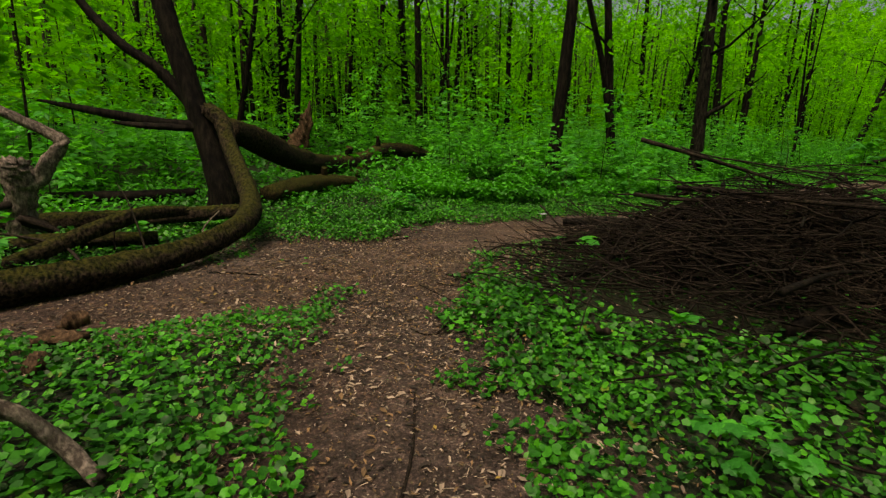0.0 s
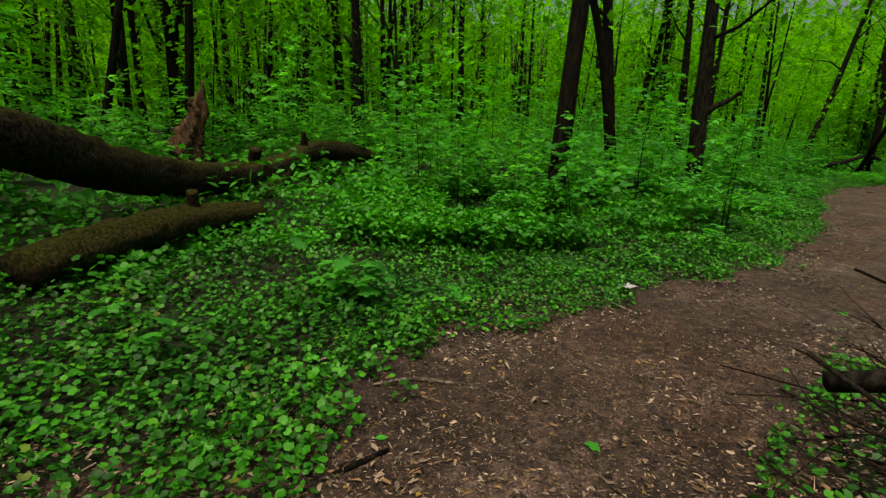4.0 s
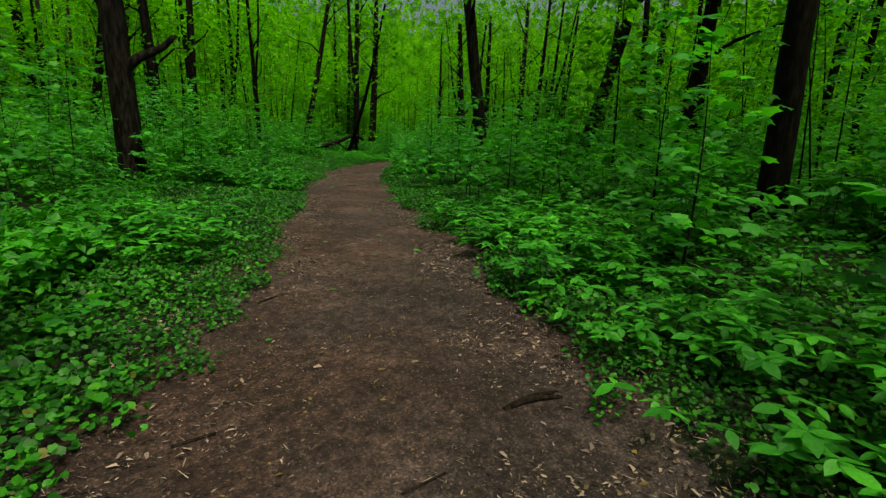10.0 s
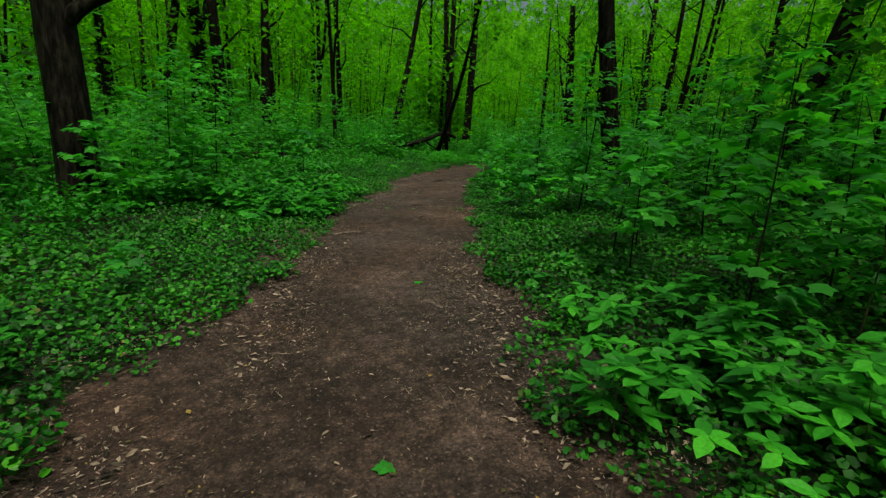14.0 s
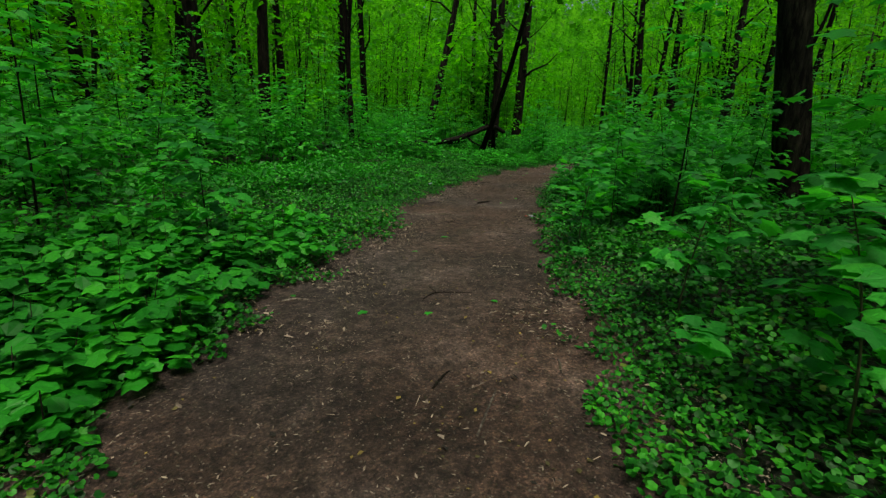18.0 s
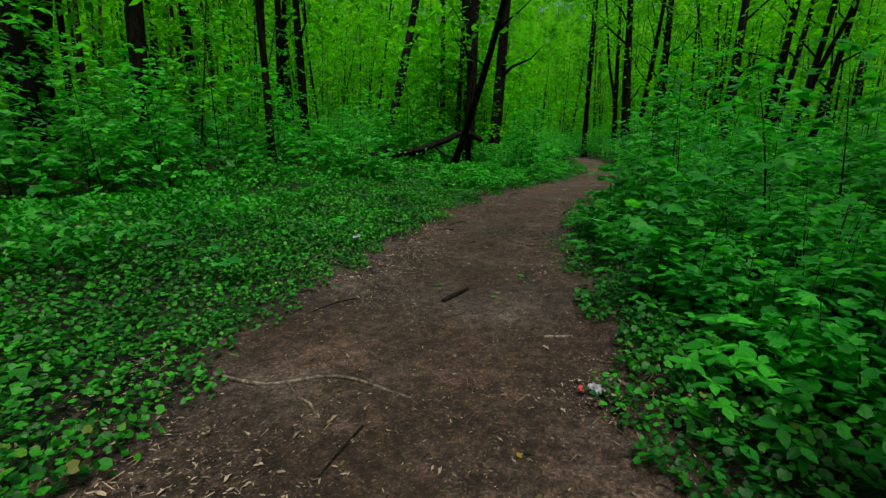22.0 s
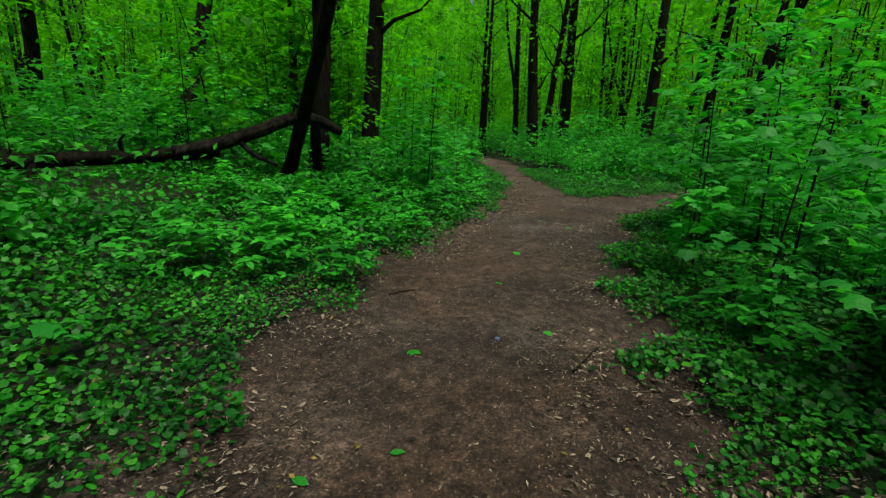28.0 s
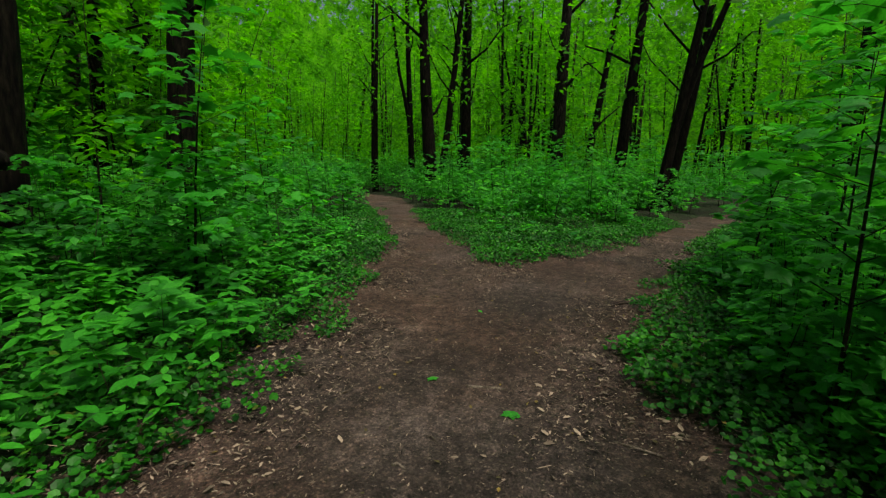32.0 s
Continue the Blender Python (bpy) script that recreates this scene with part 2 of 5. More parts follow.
def distant_material():
    """Far foliage: mottled leaf masses, their dark depth and backlit glow painted in, with dark trunks and ragged gaps
    to the sky.
    """
    m, n, l, out = material("distant_foliage")
    geo = n.new("ShaderNodeNewGeometry")
    mp = n.new("ShaderNodeMapping")
    mp.inputs["Scale"].default_value = (1, 1, 0.03)
    l.new(geo.outputs["Position"], mp.inputs[0])
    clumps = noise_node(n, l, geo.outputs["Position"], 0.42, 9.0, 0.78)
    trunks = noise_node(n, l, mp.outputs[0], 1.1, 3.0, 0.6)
    # ramp from shaded depth to backlit leaves, put into the colour
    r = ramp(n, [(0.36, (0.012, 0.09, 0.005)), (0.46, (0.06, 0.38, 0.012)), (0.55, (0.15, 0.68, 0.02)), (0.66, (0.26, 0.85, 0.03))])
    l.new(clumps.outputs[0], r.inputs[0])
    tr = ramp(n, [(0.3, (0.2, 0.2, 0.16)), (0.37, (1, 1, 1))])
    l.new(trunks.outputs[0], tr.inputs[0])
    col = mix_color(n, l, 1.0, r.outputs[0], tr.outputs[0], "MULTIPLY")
    p = n.new("ShaderNodeBsdfDiffuse")
    l.new(col, p.inputs[0])
    t = n.new("ShaderNodeBsdfTranslucent")
    l.new(col, t.inputs[0])
    mix = n.new("ShaderNodeMixShader")
    mix.inputs[0].default_value = 0.5
    l.new(p.outputs[0], mix.inputs[1])
    l.new(t.outputs[0], mix.inputs[2])
    sep = n.new("ShaderNodeSeparateXYZ")
    l.new(geo.outputs["Position"], sep.inputs[0])
    gaps = noise_node(n, l, geo.outputs["Position"], 0.8, 8.0, 0.75)
    rise = n.new("ShaderNodeMapRange")
    rise.inputs["From Min"].default_value, rise.inputs["From Max"].default_value = 8.0, 34.0
    rise.inputs["To Min"].default_value, rise.inputs["To Max"].default_value = -0.3, 0.12
    l.new(sep.outputs[2], rise.inputs["Value"])
    add = n.new("ShaderNodeMath")
    l.new(gaps.outputs[0], add.inputs[0])
    l.new(rise.outputs[0], add.inputs[1])
    cut = ramp(n, [(0.55, (0, 0, 0)), (0.6, (1, 1, 1))])
    l.new(add.outputs[0], cut.inputs[0])
    see = n.new("ShaderNodeBsdfTransparent")
    mix2 = n.new("ShaderNodeMixShader")
    l.new(cut.outputs[0], mix2.inputs[0])
    l.new(mix.outputs[0], mix2.inputs[1])
    l.new(see.outputs[0], mix2.inputs[2])
    l.new(mix2.outputs[0], out.inputs[0])
    return m


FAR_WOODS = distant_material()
# BARK and BARK_GREY: near-black tones put the trunks' shade into the colour
BARK = bark_material("shade_dark_bark", (0.001, 0.0009, 0.0007), (0.021, 0.0175, 0.0125))
# brown bark lightened to paint the low contrast of distance
HAZED_BARK = bark_material("hazed_brown_bark", (0.012, 0.010, 0.007), (0.055, 0.046, 0.034))
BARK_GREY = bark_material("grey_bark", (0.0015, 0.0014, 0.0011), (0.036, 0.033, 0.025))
BARK_MOSS = bark_material("mossy_bark", (0.0018, 0.0015, 0.001), (0.085, 0.062, 0.044), moss=0.2, stretch=0.7, scale=30.0, deep=0.045)
BARK_OCHRE = bark_material("ochre_mossy_bark", (0.012, 0.009, 0.004), (0.10, 0.075, 0.035), moss=0.5, stretch=0.7, scale=34.0, deep=0.04)
DEAD_WOOD = bark_material("weathered_wood", (0.06, 0.05, 0.042), (0.34, 0.295, 0.25), stretch=0.5, scale=30.0)
ROTTEN = bark_material("rotten_wood", (0.03, 0.019, 0.012), (0.2, 0.125, 0.075), stretch=0.3, scale=22.0)
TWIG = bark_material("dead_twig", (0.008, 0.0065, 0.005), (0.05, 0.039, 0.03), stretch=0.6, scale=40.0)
STEM = plain_material("green_brown_stem", (0.03, 0.03, 0.012), (0.07, 0.06, 0.03))
PATH_SOIL = soil_material("trodden_soil", [(0.36, (0.034, 0.0240, 0.0190)), (0.5, (0.068, 0.049, 0.0395)), (0.64, (0.115, 0.087, 0.073))], (0.24, 0.19, 0.15), 0.16, 0.04)
# soil colour darkened to carry the shade in gaps between the plants
SHADED_SOIL = soil_material("shade_dark_soil", [(0.34, (0.006, 0.010, 0.004)), (0.5, (0.011, 0.023, 0.006)), (0.66, (0.016, 0.038, 0.008))], (0.09, 0.06, 0.03), 0.18)
LITTER = plain_material("dry_leaf_litter", (0.012, 0.008, 0.005), (0.40, 0.315, 0.235), 0.85, islands=True)
WARM_LITTER = plain_material("orange_brown_litter", (0.014, 0.008, 0.004), (0.24, 0.145, 0.065), 0.85, islands=True)
YELLOW = plain_material("yellow_catkin", (0.06, 0.05, 0.012), (0.26, 0.18, 0.03), 0.7, islands=True)
WHITE_LITTER = plain_material("white_paper", (0.26, 0.28, 0.33), (0.42, 0.44, 0.49), 0.5, 60.0)
PALE_PLASTIC = plain_material("pale_plastic", (0.10, 0.14, 0.19), (0.42, 0.50, 0.60), 0.3, 45.0)
BLUE_CAP = plain_material("blue_plastic", (0.05, 0.11, 0.24), (0.09, 0.17, 0.32), 0.35, 60.0)
RED_LITTER = plain_material("red_wrapper", (0.45, 0.03, 0.05), (0.6, 0.06, 0.08), 0.4, 60.0)

# ---- plan of the path: round pads (x, y, half width) joined along each line ----
MAIN_PATH = [(0.35, -6, 0.65), (0.28, 0, 0.6), (0.22, 1.8, 0.52), (0.05, 2.6, 0.42), (-0.1, 3.5, 0.4), (-0.45, 4.9, 0.75), (0.0, 6.4, 0.85), (0.75, 7.65, 0.92), (2.15, 8.62, 0.8), (3.95, 9.12, 0.88), (6.15, 10.35, 1.16), (7.8, 11.8, 1.12), (10.2, 14.0, 1.1), (12.2, 16.25, 1.1), (14.3, 18.6, 1.12), (17.32, 21.42, 1.08), (20.32, 24.12, 1.1), (23.78, 26.6, 1.08), (27.35, 28.4, 1.1), (31.1, 29.7, 1.16), (34.0, 30.2, 1.3)]
LEFT_FORK = [(34.0, 30.4, 1.1), (36.6, 31.75, 0.8), (40.0, 33.8, 0.62), (45.5, 37.3, 0.58), (53, 42.0, 0.55), (56.3, 46.8, 0.5), (57, 56, 0.5)]
RIGHT_FORK = [(34.0, 30.0, 1.15), (36.8, 29.75, 1.0), (39.2, 28.7, 0.58), (42.0, 28.2, 0.5), (47, 26.9, 0.5), (58, 22, 0.5)]
WEST_PATH = [(-0.5, 5.2, 0.75), (-1.5, 4.6, 1.05), (-2.5, 3.9, 0.85), (-4.2, 2.8, 0.7), (-9, 0.5, 0.7)]
CLEARING = [(-0.3, 5.6, 0.9), (-1.5, 5.9, 0.75)]
PADS = []
for line in (MAIN_PATH, LEFT_FORK, RIGHT_FORK, WEST_PATH, CLEARING):
    PADS += list(zip(line[:-1], line[1:]))
TABLE = np.random.default_rng(5).random((64, 64))


def vnoise(x, y, size):
    """Smooth random heights from 0 to 1 on cells of that size."""
    u, v = np.asarray(x, float) / size + 100, np.asarray(y, float) / size + 100
    i, j = np.floor(u).astype(int), np.floor(v).astype(int)
    a, b = u - i, v - j
    a, b = a * a * (3 - 2 * a), b * b * (3 - 2 * b)
    i, j, i1, j1 = i % 64, j % 64, (i + 1) % 64, (j + 1) % 64
    return (TABLE[i, j] * (1 - a) + TABLE[i1, j] * a) * (1 - b) + (TABLE[i, j1] * (1 - a) + TABLE[i1, j1] * a) * b


def smooth(v):
    v = np.clip(v, 0, 1)
    return v * v * (3 - 2 * v)


def off_path(x, y):
    """Metres from the path's edge, negative on the path."""
    x, y = np.asarray(x, float), np.asarray(y, float)
    best = np.full(x.shape, 1e9)
    for (ax, ay, ar), (bx, by, br) in PADS:
        dx, dy = bx - ax, by - ay
        t = np.clip(((x - ax) * dx + (y - ay) * dy) / (dx * dx + dy * dy), 0, 1)
        best = np.minimum(best, np.hypot(x - ax - t * dx, y - ay - t * dy) - ar - t * (br - ar))
    return best


def edge_off(x, y):
    """The same with an uneven edge."""
    return off_path(x, y) + 0.2 * (vnoise(x, y, 0.7) - 0.5) + 0.16 * (vnoise(y, x, 0.23) - 0.5)


def terrain(x, y, d=None):
    x, y = np.asarray(x, float), np.asarray(y, float)
    d = off_path(x, y) if d is None else d
    z = 0.06 * smooth(d / 0.5) + 0.28 * smooth((d - 0.4) / 6) + 0.3 * smooth((d - 5) / 14) + 2.5 * smooth((d - 18) / 70)
    z += smooth((d + 0.1) / 1.5) * 0.16 * (vnoise(x, y, 1.7) - 0.5) + smooth((d - 2) / 6) * 0.5 * (vnoise(x, y, 6.5) - 0.5)
    return z + 0.03 * (vnoise(x, y, 0.6) - 0.5) + 0.012 * (vnoise(y, x, 0.16) - 0.5)


def height(x, y):
    return float(terrain(np.array([x]), np.array([y]))[0])


# ---- mesh helpers ----
def mesh_from(name, verts, faces, mat, flat=False):
    """A mesh from arrays: faces all with the same count of corners."""
    verts, faces = np.asarray(verts, float), np.asarray(faces, int)
    me = bpy.data.meshes.new(name)
    me.vertices.add(len(verts))
    me.vertices.foreach_set("co", verts.ravel())
    me.loops.add(faces.size)
    me.loops.foreach_set("vertex_index", faces.ravel())
    me.polygons.add(len(faces))
    me.polygons.foreach_set("loop_start", np.arange(0, faces.size, faces.shape[1]))
    me.update(calc_edges=True)
    me.polygons.foreach_set("use_smooth", np.full(len(faces), not flat))
    me.materials.append(mat)
    return me


def part(name, me, parent, label=""):
    ob = new(name, me)
    ob.parent = parent
    return tagged(ob, label) if label else ob


def thing(name, at, label, category, group="", kind=""):
    ob = new(name)
    ob.empty_display_size = 0.1
    ob.matrix_basis = Matrix.Translation(at)
    return tagged(ob, label, category, group, kind)


def curve_points(pts, steps):
    """A smooth line through the points (Catmull-Rom), columns of any count."""
    p = np.asarray(pts, float)
    p = np.vstack([2 * p[0] - p[1], p, 2 * p[-1] - p[-2]])
    out = []
    for i in range(1, len(p) - 2):
        t = np.linspace(0, 1, steps, endpoint=False)[:, None]
        a, b, c, d = p[i - 1], p[i], p[i + 1], p[i + 2]
        out.append(0.5 * (2 * b + (c - a) * t + (2 * a - 5 * b + 4 * c - d) * t**2 + (3 * b - a - 3 * c + d) * t**3))
    out.append(p[-2][None])
    return np.vstack(out)


def tube(pts, sides=9, steps=5, rough=0.08, rng=None, ragged=0.0):
    """Verts and triangles of a limb along rows of x, y, z, radius, with closed ends. ragged: how far the last end is splintered."""
    rng = rng or np.random.default_rng(1)
    line = curve_points(pts, steps)
    xyz, rad = line[:, :3], np.maximum(line[:, 3], 0.0008)
    along = np.gradient(xyz, axis=0)
    along /= np.linalg.norm(along, axis=1)[:, None] + 1e-9
    side = np.cross(along, (0.31, 0.17, 0.93) if abs(along[0] @ (0.31, 0.17, 0.93)) < 0.9 else (1, 0, 0))
    side /= np.linalg.norm(side, axis=1)[:, None]
    up = np.cross(side, along)
    ang = np.linspace(0, 2 * np.pi, sides, endpoint=False)
    lobes = 1 + rough * rng.normal(size=(1, sides)) + 0.6 * rough * rng.normal(size=(len(xyz), sides))
    ring = xyz[:, None] + (rad[:, None] * lobes)[..., None] * (np.cos(ang)[None, :, None] * side[:, None] + np.sin(ang)[None, :, None] * up[:, None])
    if ragged:
        ring[-1] += along[-1] * (ragged * rng.uniform(-1, 1, sides))[:, None]
    n = len(xyz)
    v = np.vstack([ring.reshape(-1, 3), xyz[:1], xyz[-1:] - along[-1:] * ragged * 0.5])
    i, j = np.meshgrid(np.arange(n - 1), np.arange(sides), indexing="ij")
    i, j = i.ravel(), j.ravel()
    k = (j + 1) % sides
    a, b, c, d = i * sides + j, i * sides + k, (i + 1) * sides + k, (i + 1) * sides + j
    s = np.arange(sides)
    q = (s + 1) % sides
    f = np.vstack([np.c_[a, b, c], np.c_[a, c, d], np.c_[np.full(sides, n * sides), q, s], np.c_[np.full(sides, n * sides + 1), (n - 1) * sides + s, (n - 1) * sides + q]])
    return v, f


def joined(pieces):
    vs, fs, at = [], [], 0
    for v, f in pieces:
        vs.append(v)
        fs.append(np.asarray(f) + at)
        at += len(v)
    return np.vstack(vs), np.vstack(fs)


# Leaf outlines: base at the origin, tip along +y, one unit long, folded along the midrib.
IVY_SIMPLE = (np.array([(0.05, 0.02, 0.0), (0.48, 0.28, 0.06), (0.32, 0.86, 0.02), (-0.3, 0.9, 0.02), (-0.48, 0.34, 0.06)]), np.array([(0, 1, 2), (0, 2, 3), (0, 3, 4)]))
IVY_LEAF = (np.array([(0, 0.16, -0.03), (0.36, 0.0, 0.05), (0.54, 0.42, 0.05), (0.3, 0.86, 0.0), (-0.26, 0.9, 0.0), (-0.54, 0.46, 0.05), (-0.38, 0.02, 0.05)]), np.array([(0, 1, 2), (0, 2, 3), (0, 3, 4), (0, 4, 5), (0, 5, 6)]))
HERB_LEAF = (np.array([(0, 0, 0), (0, 0.45, 0.0), (0, 1, -0.06), (0.15, 0.14, 0.02), (0.26, 0.4, 0.03), (0.19, 0.68, 0.0), (-0.15, 0.14, 0.02), (-0.26, 0.4, 0.03), (-0.19, 0.68, 0.0)]), np.array([(0, 3, 1), (3, 4, 1), (4, 5, 1), (5, 2, 1), (0, 1, 6), (6, 1, 7), (7, 1, 8), (8, 1, 2)]))
FAR_LEAF = (np.array([(0, 0, 0), (0.34, 0.45, 0.05), (0, 1, -0.06), (-0.34, 0.45, 0.05)]), np.array([(0, 1, 2), (0, 2, 3)]))
SHRED = (np.array([(0, 0, 0), (0.2, 0.22, 0.08), (0.12, 0.7, 0.14), (0.0, 1, 0.02), (-0.27, 0.62, 0.1), (-0.1, 0.4, 0.0)]), np.array([(0, 1, 2), (0, 2, 3), (0, 3, 4), (0, 4, 5)]))
FLAKE = (np.array([(0, 0, 0), (0.17, 0.3, 0.04), (0.06, 1, 0), (-0.13, 0.55, 0.05)]), np.array([(0, 1, 2), (0, 2, 3)]))
NEEDLE = (np.array([(-0.03, 0, 0), (0.03, 0.02, 0.03), (0.06, 0.98, 0.02), (0.0, 1.0, 0.05)]), np.array([(0, 1, 2), (0, 2, 3)]))
_half = [(0.2, -0.06), (0.5, -0.02), (0.46, 0.14), (0.56, 0.3), (0.72, 0.44), (0.5, 0.56), (0.4, 0.72), (0.24, 0.68), (0.14, 0.84)]
_rim = [(0, 0)] + _half + [(0, 1)] + [(-x, y) for x, y in reversed(_half)]
_rim3 = [(x, y, -0.16 * (x * x * 2 + (y - 0.3) ** 2)) for x, y in _rim]
MAPLE_LEAF = (np.array([(0, 0.36, 0.02)] + _rim3), np.array([(0, 1 + i, 1 + (i + 1) % len(_rim)) for i in range(len(_rim))]))

_rim = [(0, 0), (0.5, 0.0), (0.42, 0.24), (0.68, 0.5), (0.28, 0.68), (0, 1), (-0.28, 0.68), (-0.68, 0.5), (-0.42, 0.24), (-0.5, 0.0)]
MAPLE_SIMPLE = (np.array([(x, y, -0.16 * (x * x * 2 + (y - 0.3) ** 2)) for x, y in _rim]), np.array([(0, 1, 2), (0, 2, 5), (2, 3, 4), (2, 4, 5), (0, 5, 8), (5, 6, 8), (6, 7, 8), (0, 8, 9)]))

LOBED_SMALL = (np.array([(0, 0, 0), (0.52, 0.12, -0.05), (0.3, 0.42, 0.0), (0.42, 0.72, -0.06), (0, 1, -0.1), (-0.42, 0.72, -0.06), (-0.3, 0.42, 0.0), (-0.52, 0.12, -0.05)]), np.array([(0, 1, 2), (2, 3, 4), (0, 2, 4), (0, 4, 6), (4, 5, 6), (0, 6, 7)]))


def leaves(template, at, yaw, pitch, roll, size):
    """Verts and triangles of many leaves: each tipped by pitch (tip up), roll, then turned by yaw."""
    t, f = template
    at, n = np.asarray(at, float), len(at)
    v = t[None] * np.asarray(size, float).reshape(-1, 1, 1)
    c, s = np.cos(roll)[:, None], np.sin(roll)[:, None]
    x, z, y = v[..., 0] * c + v[..., 2] * s, v[..., 2] * c - v[..., 0] * s, v[..., 1]
    c, s = np.cos(pitch)[:, None], np.sin(pitch)[:, None]
    y, z = y * c - z * s, y * s + z * c
    c, s = np.cos(yaw)[:, None], np.sin(yaw)[:, None]
    x, y = x * c - y * s, x * s + y * c
    v = np.stack([x, y, z], -1) + at[:, None]
    return v.reshape(-1, 3), (f[None] + (np.arange(n) * len(t))[:, None, None]).reshape(-1, 3)


def scatter(rng, count, low, high, box):
    """Random places at distances from low to high off the path."""
    x, y = rng.uniform(box[0], box[1], count), rng.uniform(box[2], box[3], count)
    d = edge_off(x, y)
    keep = (d > low) & (d < high)
    return x[keep], y[keep], d[keep]


# ---- ground and path ----
xs = np.concatenate([-14 - np.geomspace(1, 450, 26)[::-1], np.arange(-14, 62, 0.45), 62 + np.geomspace(1, 450, 26)])
ys = np.concatenate([-8 - np.geomspace(1, 450, 26)[::-1], np.arange(-8, 56, 0.45), 56 + np.geomspace(1, 450, 26)])
gx, gy = np.meshgrid(xs, ys, indexing="ij")
gd = off_path(gx, gy)
gz = terrain(gx, gy, gd) - 0.06 * smooth((0.5 - gd) / 0.25)
gi, gj = np.meshgrid(np.arange(len(xs) - 1), np.arange(len(ys) - 1), indexing="ij")
gi, gj = gi.ravel(), gj.ravel()
W = len(ys)
quads = np.c_[gi * W + gj, (gi + 1) * W + gj, (gi + 1) * W + gj + 1, gi * W + gj + 1]
tagged(new("ground", mesh_from("ground", np.stack([gx, gy, gz], -1).reshape(-1, 3), quads, SHADED_SOIL)), "woodland soil with moss and old leaf litter, darkened for shade under plants", "ground", kind="structure")

step = 0.1
xs, ys = np.arange(-10, 58, step), np.arange(-6, 46, step)
gx, gy = np.meshgrid(xs, ys, indexing="ij")
gd = edge_off(gx, gy)
gz = terrain(gx, gy) + 0.012 - 0.05 * smooth((gd - 0.2) / 0.22)
inside = gd < 0.45
keep = inside[:-1, :-1] & inside[1:, :-1] & inside[1:, 1:] & inside[:-1, 1:]
gi, gj = np.nonzero(keep)
W = len(ys)
quads = np.c_[gi * W + gj, (gi + 1) * W + gj, (gi + 1) * W + gj + 1, gi * W + gj + 1]
used = np.unique(quads)
remap = np.zeros(gx.size, int)
remap[used] = np.arange(len(used))
tagged(new("path", mesh_from("path", np.stack([gx, gy, gz], -1).reshape(-1, 3)[used], remap[quads], PATH_SOIL)), "trodden brown soil footpath that forks round a green patch", "path", kind="structure")


# ---- trees ----
def tree_parts(rng, girth, lean, tall, crown_low, leaf_count, forked=False, base_flare=1.5, bend=0.25):
    """Trunk, limbs and crown of one tree round the origin."""
    r = girth / 2
    top = tall * 0.86
    wob = rng.normal(0, 0.05 + 0.12 * bend, (6, 2)).cumsum(0) * 0.5

    def axis(z):
        k = z / tall
        w = np.array([np.interp(z, np.linspace(0, tall, 6), wob[:, c] - wob[0, c]) for c in (0, 1)])
        return np.array([lean[0] * z * (1 - 0.25 * k) + w[0], lean[1] * z * (1 - 0.25 * k) + w[1], z])

    zs = [-0.15, 0.12, 0.5, 1.2, 2.4, 4.0, 6.0, 8.5, 0.75 * tall, top]
    zs = sorted(z for z in set(zs) if z <= top)
    flare = lambda z: base_flare - (base_flare - 1) * min(1, max(0, z) / 0.5) ** 0.6
    trunk = tube([(*axis(z), r * flare(z) * (1 - 0.72 * max(z, 0) / tall)) for z in zs], 9, 2, 0.06, rng)
    limbs, tips = [], []
    count = 6 if not forked else 4
    if forked:
        z0 = rng.uniform(1.6, 3.4)
        a = rng.uniform(0, 2 * np.pi)
        pts = []
        for k in np.linspace(0, 1, 6):
            z = z0 + k * (top - z0)
            out = 0.15 + 1.6 * k
            pts.append((*(axis(z) + (math.cos(a) * out * min(1, 2.5 * k), math.sin(a) * out * min(1, 2.5 * k), 0)), r * 0.72 * (1 - 0.7 * k)))
        limbs.append(tube(pts, 7, 3, 0.06, rng))
        tips += [np.array(p[:3]) for p in pts[3:]]
    for i in range(count):
        z = crown_low * 0.8 + (top - crown_low * 0.8) * (i + rng.random()) / count
        a, reach = rng.uniform(0, 2 * np.pi), rng.uniform(1.2, 2.8) * (0.5 + tall / 26)
        d = np.array([math.cos(a), math.sin(a), rng.uniform(0.5, 1.1)])
        p0 = axis(z)
        rr = r * 0.36 * (1 - 0.6 * z / tall)
        pts = [(*p0, rr), (*(p0 + d * reach * 0.35 + rng.normal(0, 0.1, 3)), rr * 0.7), (*(p0 + d * reach * 0.75 + rng.normal(0, 0.2, 3)), rr * 0.42), (*(p0 + d * reach + rng.normal(0, 0.25, 3)), rr * 0.12)]
        limbs.append(tube(pts, 5, 1, 0.05, rng))
        tips += [np.array(pts[2][:3]), np.array(pts[3][:3])]
        tips.append(p0 + d * reach * 0.55 + rng.normal(0, 0.4, 3))
    tips.append(axis(top))
    tips = np.array([t for t in tips if t[2] > crown_low * 0.75])
    pick = tips[rng.integers(0, len(tips), leaf_count)]
    spread = rng.normal(0, 1, (leaf_count, 3)) * (0.85, 0.85, 0.45)
    at = pick + spread
    crown = leaves(FAR_LEAF, at, rng.uniform(0, 6.3, leaf_count), rng.normal(-0.25, 0.45, leaf_count), rng.normal(0, 0.5, leaf_count), rng.uniform(0.22, 0.45, leaf_count))
    return trunk, limbs, crown


